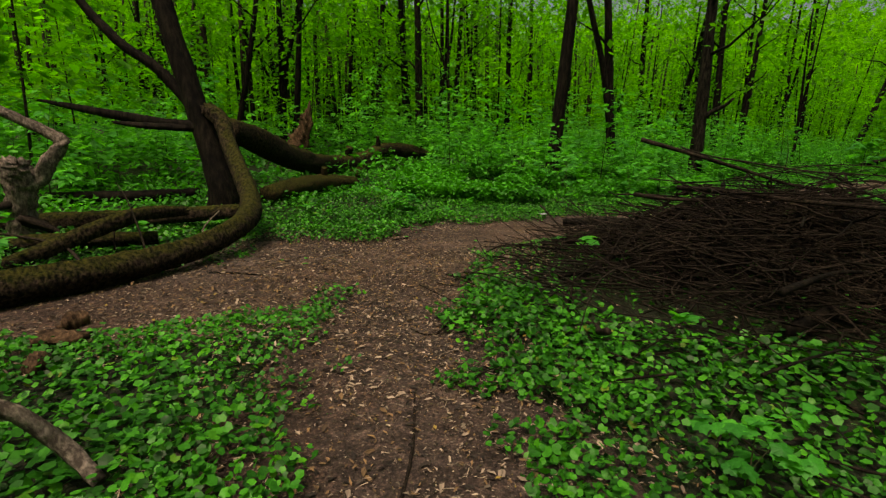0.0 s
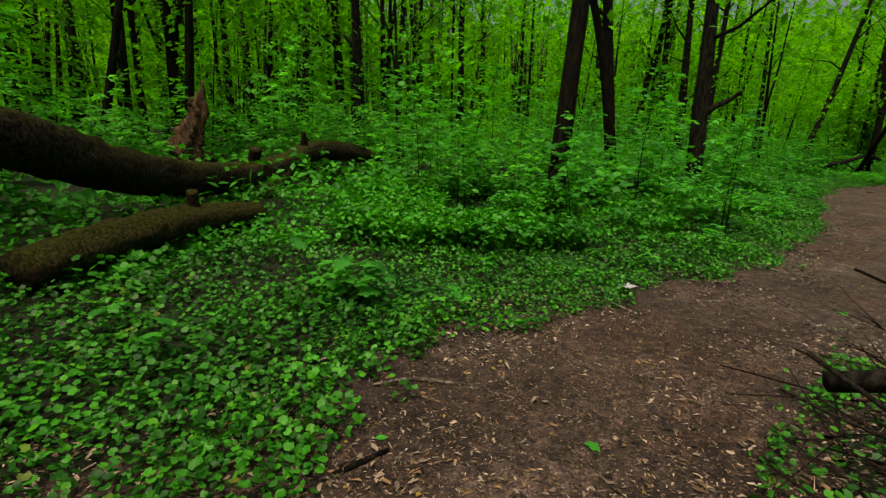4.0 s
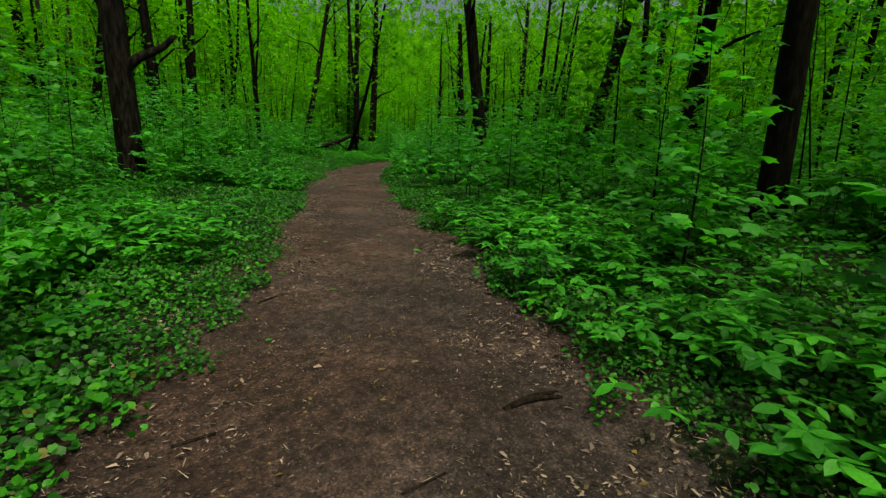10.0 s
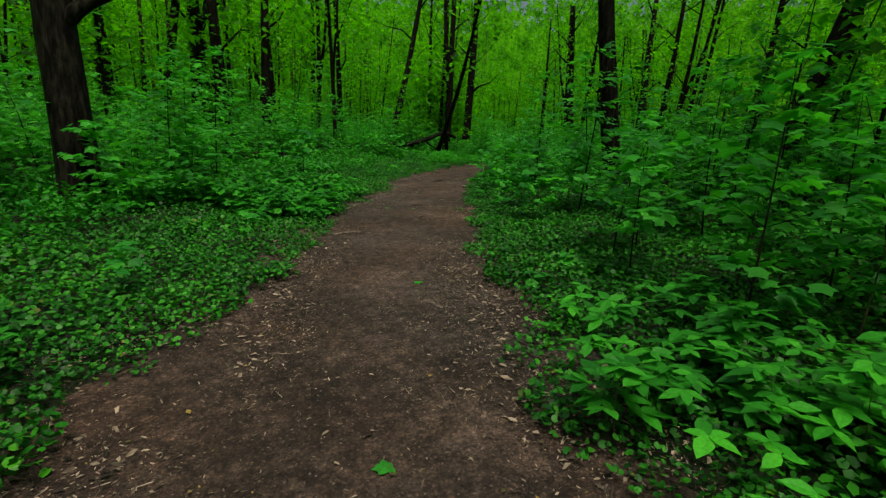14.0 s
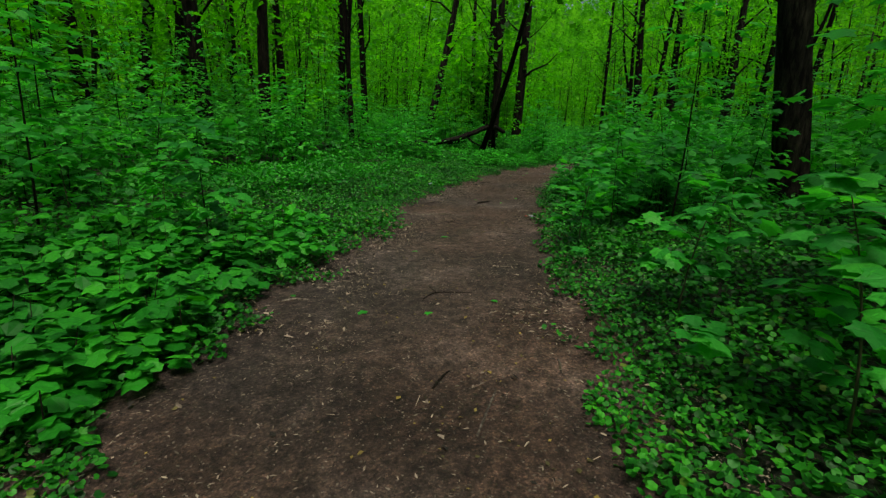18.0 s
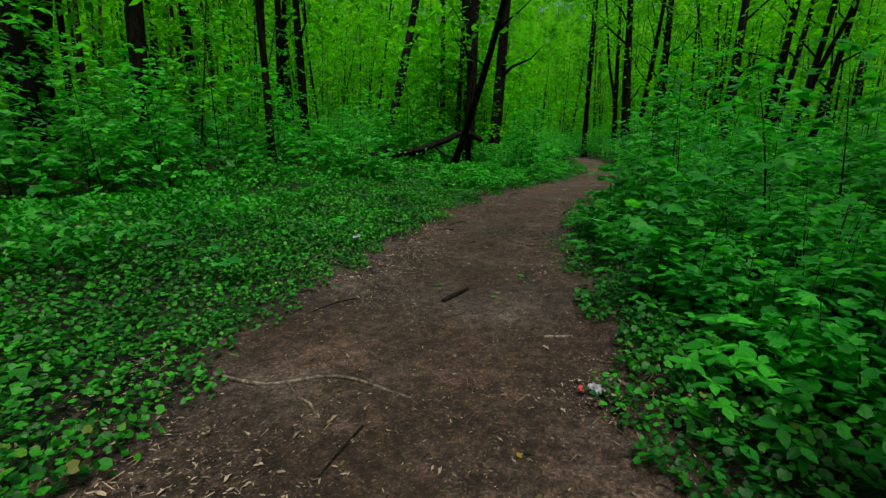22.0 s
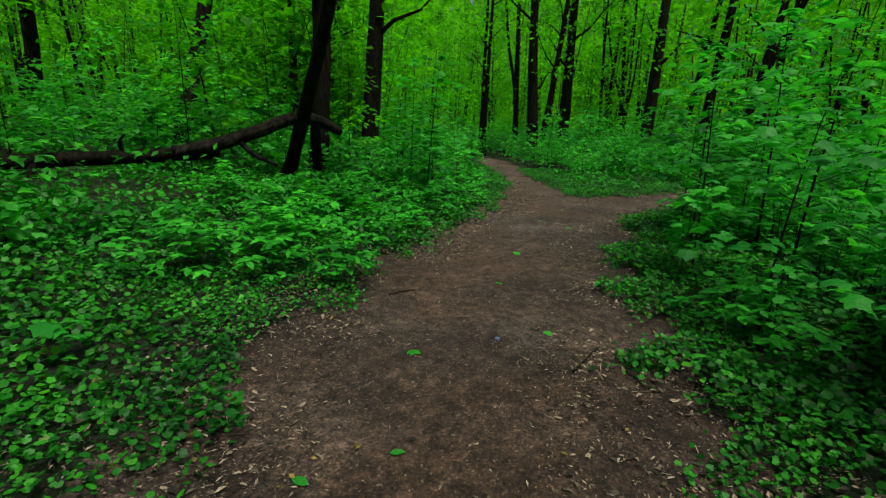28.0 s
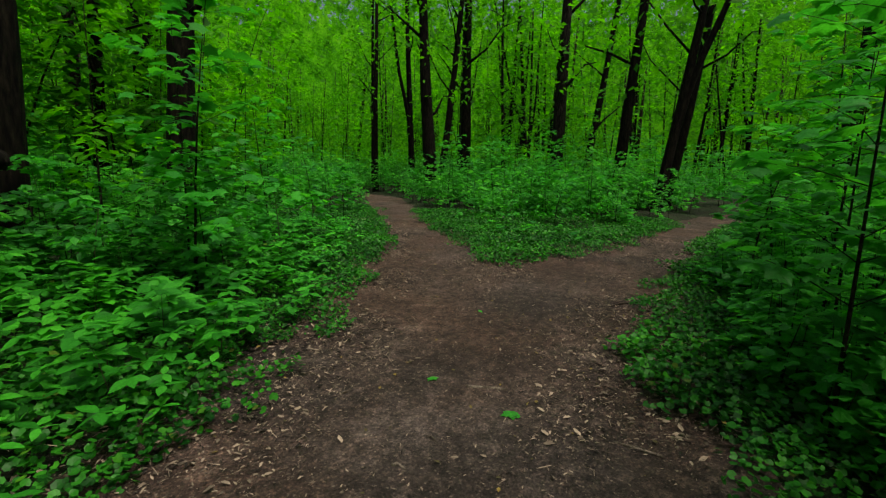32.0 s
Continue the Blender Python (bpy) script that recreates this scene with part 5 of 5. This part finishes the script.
def stick(pts, mat, label, name="stick", sides=6, twigs=()):
    """A stick through x, y, height over the ground, radius."""
    x0, y0 = pts[0][:2]
    o = (x0, y0, height(x0, y0))
    world_pts = [(x, y, height(x, y) + h, r) for x, y, h, r in pts]
    pieces = [tube(local(world_pts, o), sides, 4, 0.1, rng, 0.005)]
    for tw in twigs:
        pieces.append(tube(local([(x, y, height(x, y) + h, r) for x, y, h, r in tw], o), 5, 3, 0.1, rng))
    ob = tagged(new(name, mesh_from(name, *joined(pieces), mat)), label, "stick", "sticks on the ground")
    ob.matrix_basis = Matrix.Translation(o)
    return ob


# pale bare branches round the fallen trunks
stick([(-1.5, 1.3, 0.5, 0.03), (-1.25, 1.45, 0.42, 0.03), (-1.12, 1.55, 0.2, 0.035), (-0.95, 1.5, 0.08, 0.03)], DEAD_WOOD, "pale bent dead branch at the edge of the herbs")
stick([(-3.6, 5.2, 0.1, 0.012), (-3.7, 5.4, 0.35, 0.011), (-3.55, 5.6, 0.6, 0.008)], TWIG, "thin grey twig standing among logs")
stick([(-3.0, 4.9, 0.05, 0.011), (-3.2, 5.1, 0.3, 0.011), (-3.6, 5.5, 0.65, 0.008), (-4.0, 5.9, 0.75, 0.005)], TWIG, "thin grey twig bent over the logs")
stick([(-3.0, 6.0, 0.03, 0.012), (-3.05, 6.15, 0.2, 0.012), (-2.95, 6.4, 0.4, 0.008)], DEAD_WOOD, "pale twig against the mossy log")
stick([(-3.3, 4.4, 0.12, 0.02), (-4.0, 4.9, 0.2, 0.018), (-5.0, 5.0, 0.25, 0.015)], TWIG, "dead branch behind the bent trunk")
# sticks on the path
stick([(0.18, 1.55, 0.012, 0.009), (0.2, 1.95, 0.02, 0.009), (0.16, 2.45, 0.012, 0.006)], TWIG, "thin dark stick lying along the path")
stick([(0.0, 3.5, 0.01, 0.006), (0.15, 3.35, 0.02, 0.006), (0.3, 3.4, 0.01, 0.004)], TWIG, "thin curved twig on the path")
stick([(0.26, 5.04, 0.02, 0.018), (0.56, 4.81, 0.03, 0.016)], BARK, "short dark stick beside the brush")
stick([(-0.64, 6.95, 0.015, 0.017), (-0.4, 7.1, 0.02, 0.014)], BARK, "short dark stick on the path")
stick([(-1.3, 5.65, 0.014, 0.02), (-1.1, 5.95, 0.018, 0.014)], DEAD_WOOD, "pale flat splinter of wood")
stick([(0.05, 7.75, 0.015, 0.015), (-0.25, 7.8, 0.025, 0.013), (-0.5, 7.7, 0.014, 0.01)], DEAD_WOOD, "pale stick at the path's edge")
stick([(1.75, 9.4, 0.01, 0.016), (1.9, 9.05, 0.012, 0.015)], DEAD_WOOD, "short pale stick by the path's edge")
stick([(7.72, 10.78, 0.018, 0.02), (7.85, 10.7, 0.028, 0.018), (8.0, 10.58, 0.015, 0.012)], TWIG, "bent brown stick at the path's edge")
stick([(6.85, 10.86, 0.012, 0.008), (7.07, 10.78, 0.016, 0.007)], TWIG, "thin dark twig on the path")
stick([(6.46, 11.93, 0.014, 0.012), (6.64, 11.86, 0.016, 0.01)], TWIG, "small stick at the path's edge")
stick([(5.9, 8.9, 0.02, 0.022), (6.05, 9.15, 0.03, 0.02), (6.25, 9.3, 0.02, 0.014)], DEAD_WOOD, "pale branch piece beside the herbs")
stick([(13.46, 18.97, 0.018, 0.02), (13.66, 18.88, 0.03, 0.018), (13.87, 18.8, 0.016, 0.013)], DEAD_WOOD, "pale bent stick on the path")
stick([(18.65, 24.3, 0.012, 0.012), (18.85, 23.98, 0.016, 0.013), (19.2, 23.76, 0.02, 0.013), (19.38, 23.27, 0.012, 0.008)], DEAD_WOOD, "long thin pale branch across the path", twigs=([(18.95, 23.9, 0.015, 0.007), (18.9, 23.6, 0.02, 0.004)],))
stick([(20.62, 24.35, 0.024, 0.021), (20.84, 24.42, 0.026, 0.02), (21.08, 24.49, 0.022, 0.015)], TWIG, "stout brown stick on the path")
stick([(19.64, 24.91, 0.01, 0.008), (19.9, 24.95, 0.016, 0.009), (20.2, 24.92, 0.01, 0.006)], TWIG, "thin twig at the path's edge")
stick([(20.66, 23.3, 0.016, 0.014), (20.83, 23.15, 0.018, 0.012)], DEAD_WOOD, "short stick beside the undergrowth")
stick([(32.83, 29.9, 0.014, 0.014), (32.92, 29.64, 0.016, 0.012)], DEAD_WOOD, "short pale stick on the path")
stick([(32.55, 28.95, 0.012, 0.01), (32.5, 28.7, 0.02, 0.009)], DEAD_WOOD, "thin pale twig at the path's edge")
stick([(28.11, 27.74, 0.012, 0.01), (27.62, 27.75, 0.02, 0.008)], TWIG, "thin bark strip beside the path")
stick([(23.14, 25.69, 0.01, 0.007), (23.16, 25.24, 0.016, 0.006)], TWIG, "thin twig on the path")
stick([(22.56, 25.93, 0.01, 0.008), (22.72, 25.93, 0.015, 0.007)], TWIG, "short twig on the path")
stick([(16.3, 20.55, 0.01, 0.007), (16.5, 20.6, 0.02, 0.007), (16.75, 20.4, 0.01, 0.005)], TWIG, "forked twig on the path", twigs=([(16.5, 20.6, 0.018, 0.005), (16.52, 20.75, 0.03, 0.003)],))
stick([(31.0, 30.6, 0.012, 0.012), (31.25, 30.7, 0.014, 0.008)], DEAD_WOOD, "pale wood splinter on the path")
stick([(29.4, 30.2, 0.012, 0.013), (29.7, 30.3, 0.016, 0.009)], DEAD_WOOD, "pale wood splinter at the path's edge")

stick([(7.92, 13.31, 0.012, 0.011), (8.05, 13.34, 0.02, 0.011), (8.15, 13.35, 0.012, 0.0072)], TWIG, "small twig at the ivy's edge")
stick([(18.92, 23.69, 0.012, 0.008), (18.93, 23.6, 0.02, 0.008), (18.91, 23.49, 0.012, 0.0052)], DEAD_WOOD, "short pale twig beside the long branch")
stick([(19.03, 23.23, 0.012, 0.008), (18.86, 23.145, 0.02, 0.008), (18.66, 23.04, 0.012, 0.0052)], TWIG, "thin curved twig on the path")
stick([(22.87, 26.99, 0.012, 0.012), (23.04, 26.93, 0.02, 0.012), (23.18, 26.85, 0.012, 0.0078)], TWIG, "dark twig at the ivy's edge")
stick([(23.45, 27.25, 0.012, 0.008), (23.7, 27.285, 0.02, 0.008), (23.92, 27.3, 0.012, 0.0052)], TWIG, "thin long twig at the ivy's edge")
stick([(22.0, 26.54, 0.012, 0.009), (22.07, 26.475, 0.02, 0.009), (22.11, 26.39, 0.012, 0.0059)], DEAD_WOOD, "short pale twig near the ivy")
stick([(28.02, 29.6, 0.012, 0.012), (28.16, 29.55, 0.02, 0.012), (28.27, 29.48, 0.012, 0.0078)], TWIG, "dark twig beside the lush herbs")
stick([(15.3, 21.19, 0.012, 0.011), (15.415, 21.15, 0.02, 0.011), (15.5, 21.09, 0.012, 0.0072)], DEAD_WOOD, "pale bent twig by the herbs")
stick([(17.75, 24.63, 0.012, 0.009), (17.925, 24.525, 0.02, 0.009), (18.07, 24.4, 0.012, 0.0059)], TWIG, "thin twig at the herb edge")
stick([(35.39, 29.13, 0.012, 0.012), (35.525, 29.025, 0.02, 0.012), (35.63, 28.9, 0.012, 0.0078)], TWIG, "dark stick where the path forks")
stick([(-2.28, 4.79, 0.012, 0.014), (-1.96, 4.8, 0.02, 0.014), (-1.67, 4.79, 0.012, 0.0091)], BARK, "dark branch lying in the leaf litter")
stick([(31.87, 29.95, 0.012, 0.007), (31.885, 29.92, 0.02, 0.007), (31.87, 29.87, 0.012, 0.0046)], DEAD_WOOD, "pale chip of wood on the path")
stick([(32.18, 29.9, 0.012, 0.007), (32.18, 29.87, 0.02, 0.007), (32.15, 29.82, 0.012, 0.0046)], DEAD_WOOD, "pale chip of wood on the path")
stick([(4.99, 10.74, 0.012, 0.011), (4.91, 10.64, 0.02, 0.011), (4.8, 10.52, 0.012, 0.0072)], DEAD_WOOD, "short pale stick by the ivy")
stick([(6.61, 9.21, 0.012, 0.016), (6.365, 9.125, 0.02, 0.016), (6.09, 9.02, 0.012, 0.0104)], DEAD_WOOD, "pale branch piece at the path's edge")
stick([(5.67, 9.63, 0.012, 0.012), (5.735, 9.605, 0.02, 0.012), (5.77, 9.56, 0.012, 0.0078)], DEAD_WOOD, "pale wood chip on the path")
stick([(5.84, 9.5, 0.012, 0.009), (5.965, 9.335, 0.02, 0.009), (6.06, 9.15, 0.012, 0.0059)], TWIG, "thin dark twig at the path's edge")
stick([(7.68, 10.8, 0.012, 0.016), (7.875, 10.725, 0.02, 0.016), (8.04, 10.63, 0.012, 0.0104)], TWIG, "brown stick at the path's edge")
stick([(15.44, 19.33, 0.012, 0.008), (15.56, 19.39, 0.02, 0.008), (15.65, 19.43, 0.012, 0.0052)], TWIG, "thin twig on the path")
stick([(15.33, 18.85, 0.012, 0.008), (15.545, 18.99, 0.02, 0.008), (15.73, 19.11, 0.012, 0.0052)], DEAD_WOOD, "long thin pale twig on the path")
stick([(16.28, 19.09, 0.012, 0.008), (16.23, 19.04, 0.02, 0.008), (16.15, 18.97, 0.012, 0.0052)], DEAD_WOOD, "pale twig at the path's edge")

# ---- brush pile ----
pile = thing("brush_pile", (3.2, 5.3, height(3.2, 5.3)), "heap of dead grey-brown branches beside the path", "brush pile")
o = pile.location
for i in range(330):
    ux, uy = rng.normal(0, 1.0), rng.normal(0, 1.0)
    cx, cy = 3.8 + ux * 1.1 + 0.1 * uy, 5.0 + uy * 1.15
    if edge_off(np.array([cx]), np.array([cy]))[0] < 0.0:
        cx += 0.9
    rise = 1.15 * math.exp(-(ux * ux + uy * uy) * 0.42)
    z = height(cx, cy) + rise * rng.random() ** 0.7 + 0.02
    az, length, tilt = rng.normal(-0.3, 1.5), rng.uniform(0.6, 3.0), rng.normal(0, 0.13)
    r = rng.choice((0.004, 0.007, 0.011, 0.024), p=(0.4, 0.34, 0.18, 0.08))
    d = np.array([math.cos(az) * math.cos(tilt), math.sin(az) * math.cos(tilt), math.sin(tilt)])
    c = np.array([cx, cy, z]) - np.array(o)
    pts, side, drift = [], rng.normal(0, 0.2, 3) * (1, 1, 0.4), np.zeros(3)
    for k in (-0.5, -0.3, -0.1, 0.12, 0.32, 0.5):
        drift = drift + rng.normal(0, 0.055, 3) * (1, 1, 0.5)
        p = c + d * length * k + side * (4 * k * k - 0.5) + drift
        lowest = height(p[0] + o[0], p[1] + o[1]) - o[2] + r
        pts.append((p[0], p[1], max(p[2], lowest), r * (1.1 - 0.75 * (k + 0.5))))
    ends = np.array([(q[0] + o[0], q[1] + o[1]) for q in pts])
    if edge_off(ends[:, 0], ends[:, 1]).min() < (-0.3 if r < 0.008 else 0.05):
        continue
    pieces = [tube(pts, 6, 2, 0.1, rng, 0.01)]
    for _ in range(rng.integers(2, 6)):
        q = np.array(pts[rng.integers(2, 5)][:3])
        e = q + d * rng.uniform(0.15, 0.45) + rng.normal(0, 0.16, 3)
        e[2] = max(e[2], height(e[0] + o[0], e[1] + o[1]) - o[2] + 0.004)
        pieces.append(tube([(*q, r * 0.5), (*((q + e) / 2 + rng.normal(0, 0.02, 3)), r * 0.35), (*e, r * 0.15)], 4, 2, 0.05, rng))
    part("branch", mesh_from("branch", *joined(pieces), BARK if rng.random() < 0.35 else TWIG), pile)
tangle = []
for i in range(2600):
    u, v = rng.normal(0, 1, 2)
    cx, cy = 3.8 + 1.25 * u, 5.0 + 1.05 * v
    if edge_off(np.array([cx]), np.array([cy]))[0] < 0.2:
        continue
    top_z = 0.85 * math.exp(-(u * u + v * v) * 0.33)
    c = np.array([cx, cy, height(cx, cy) + 0.02 + top_z * rng.random() ** 0.8]) - np.array(o)
    az, tilt, length = rng.uniform(0, 6.3), rng.normal(0, 0.22), rng.uniform(0.3, 1.5)
    d = np.array([math.cos(az) * math.cos(tilt), math.sin(az) * math.cos(tilt), math.sin(tilt)]) * length / 2
    mid = c + rng.normal(0, 0.04, 3)
    low_z = height(cx, cy) - o[2] + 0.004
    rows = [(*(c - d), 0.007), (*mid, 0.006), (*(c + d), 0.003)]
    tangle.append(tube([(px, py, max(pz, low_z), pr * rng.uniform(0.5, 1.6)) for px, py, pz, pr in rows], 3, 1, 0.0, rng))
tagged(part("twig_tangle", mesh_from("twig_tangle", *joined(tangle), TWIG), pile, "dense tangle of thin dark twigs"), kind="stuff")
for pts in ([(2.2, 6.35, 0.22, 0.075), (3.0, 6.2, 0.3, 0.085), (3.9, 6.0, 0.36, 0.09), (4.8, 5.7, 0.4, 0.09)], [(2.5, 5.3, 0.12, 0.07), (3.3, 5.2, 0.22, 0.08), (4.2, 5.0, 0.3, 0.085), (5.2, 4.6, 0.34, 0.08)], [(2.3, 4.2, 0.05, 0.03), (2.7, 4.5, 0.3, 0.035), (3.1, 5.0, 0.6, 0.035), (3.4, 5.6, 0.95, 0.03)], [(1.95, 7.15, 0.28, 0.05), (2.4, 7.0, 0.32, 0.055), (3.0, 6.75, 0.36, 0.06), (3.6, 6.5, 0.3, 0.06)], [(2.7, 3.2, 0.08, 0.045), (3.3, 3.5, 0.2, 0.045), (4.2, 3.9, 0.3, 0.045), (5.0, 4.2, 0.36, 0.04)], [(1.6, 4.6, 0.06, 0.03), (2.1, 4.9, 0.3, 0.035), (2.7, 5.4, 0.6, 0.04), (3.3, 5.8, 0.8, 0.045)], [(1.5, 6.2, 0.1, 0.035), (2.0, 5.95, 0.18, 0.04), (2.8, 5.9, 0.3, 0.045)]):
    part("branch", limb_mesh("branch", [(x - o[0], y - o[1], height(x, y) + z - o[2], r) for x, y, z, r in pts], BARK if pts[0][3] < 0.05 else BARK_GREY, 9, 0.1, 0.02, 4), pile, "thick dead branch")

# ---- the log held up by the slanting tree ----
fallen("propped_log", [(33.0, 35.35, 1.45, 0.1), (32.2, 35.25, 1.66, 0.12), (31.5, 35.15, 1.66, 0.12), (30.9, 35.3, 1.42, 0.12), (30.2, 35.7, 1.12, 0.12), (29.5, 36.0, 0.95, 0.11)], BARK_GREY, "grey log propped on the slanting tree", stubs=([(30.5, 35.5, 1.2, 0.05), (30.6, 35.2, 0.95, 0.045), (30.9, 34.9, 0.75, 0.03)], [(32.2, 35.3, 1.6, 0.1), (32.6, 35.7, 1.2, 0.12), (32.9, 36.0, 0.6, 0.14)]))
fallen("fallen_log", [(30.3, 35.9, 0.95, 0.13), (28.8, 36.3, 0.86, 0.13), (27.0, 36.8, 0.76, 0.12), (25.0, 37.3, 0.66, 0.1)], BARK, "long dark log lying in the undergrowth", stubs=([(28.8, 36.3, 0.9, 0.05), (28.7, 36.2, 1.12, 0.03), (28.75, 36.1, 1.25, 0.015)], [(27.6, 36.6, 0.78, 0.06), (27.5, 36.5, 0.5, 0.05), (27.45, 36.45, 0.1, 0.05)]))

# ---- fallen green leaves and scraps on the path ----
GREEN_BITS = [(-1.76, 5.5), (-1.5, 5.63), (-1.42, 5.35), (-0.43, 7.2), (0.65, 7.09), (6.4, 10.36), (6.57, 9.75), (6.25, 9.76), (10.08, 14.8), (10.21, 14.39), (10.95, 14.55), (10.5, 13.5), (9.9, 13.7), (18.0, 22.28), (16.14, 20.25), (16.74, 20.11), (15.7, 20.56), (17.2, 21.9), (20.94, 24.75), (21.1, 24.17), (21.86, 24.44), (26.36, 28.14), (27.2, 28.7), (28.1, 28.11), (25.97, 28.35), (32.83, 30.14), (32.57, 29.52), (34.54, 30.36), (29.0, 29.0), (30.3, 29.4), (7.5, 12.6), (8.6, 13.1), (12.9, 16.5), (23.6, 26.2), (4.0, 9.0)]
for i, (x, y) in enumerate(GREEN_BITS):
    s = rng.uniform(0.05, 0.1)
    v, f = leaves(MAPLE_LEAF if i % 3 else HERB_LEAF, np.array([(0, -s / 2, 0.0)]), np.zeros(1), np.array([0.05]), np.array([0.06]), np.array([s]))
    v = np.vstack([v, v - (0, 0, 0.0015)])
    f = np.vstack([f, f[:, ::-1] + len(v) // 2])
    ob = tagged(new("fallen_leaf", mesh_from("fallen_leaf", v, f, GREEN_MAPLE, flat=True)), "fresh green leaf fallen on the brown path", "leaf", "fallen green leaves")
    ob.matrix_basis = pose(x, y, height(x, y) + 0.022 + 0.02 * s, rng.normal(0, 6), rng.normal(0, 6), rng.uniform(0, 360))


def scrap(name, x, y, w, d, mat, label, lift=0.03, turn=0.0, crumple=0.35):
    """A crumpled thin sheet with thickness."""
    k = 7
    u, v = np.meshgrid(np.linspace(-0.5, 0.5, k), np.linspace(-0.5, 0.5, k), indexing="ij")
    z = crumple * min(w, d) * rng.uniform(-0.5, 0.5, (k, k))
    top = np.stack([u * w + 0.025 * w * rng.normal(size=(k, k)), v * d + 0.025 * d * rng.normal(size=(k, k)), z], -1).reshape(-1, 3)
    verts = np.vstack([top, top - (0, 0, 0.003)])
    i, j = np.meshgrid(np.arange(k - 1), np.arange(k - 1), indexing="ij")
    a = (i * k + j).ravel()
    q = np.c_[a, a + k, a + k + 1, a + 1]
    q = np.vstack([q, q[:, ::-1] + k * k])
    ob = tagged(new(name, mesh_from(name, verts, q, mat, flat=True)), label, "litter")
    ob.matrix_basis = pose(x, y, height(x, y) + lift + crumple * min(w, d) * 0.5, 0, 0, turn)
    return ob


scrap("paper_scrap", 2.06, 9.58, 0.16, 0.14, WHITE_LITTER, "crumpled white paper scrap at the path's edge", 0.09, 25, 0.16)
scrap("plastic_scrap", 21.24, 26.69, 0.2, 0.05, PALE_PLASTIC, "torn pale blue plastic wrapper among ground ivy", 0.1, 30)
scrap("plastic_scrap", 20.2, 22.6, 0.09, 0.07, WHITE_LITTER, "white and red wrapper at the path's edge", 0.05, 80)
scrap("wrapper_scrap", 20.14, 22.66, 0.05, 0.04, RED_LITTER, "red corner of a torn wrapper", 0.05, 10)
scrap("wrapper_scrap", 11.0, 13.94, 0.035, 0.03, RED_LITTER, "tiny crumpled red wrapper on the path", 0.012, 10)
cap = tagged(new("bottle_cap", mesh_from("bottle_cap", *tube([(0, 0, 0.0, 0.017), (0, 0, 0.004, 0.0172), (0, 0, 0.011, 0.0165), (0, 0, 0.014, 0.013)], 16, 2, 0.0), BLUE_CAP)), "small blue plastic bottle cap on the path", "litter")
cap.matrix_basis = pose(27.8, 28.38, height(27.8, 28.38) + 0.012, 6, 4, 0)
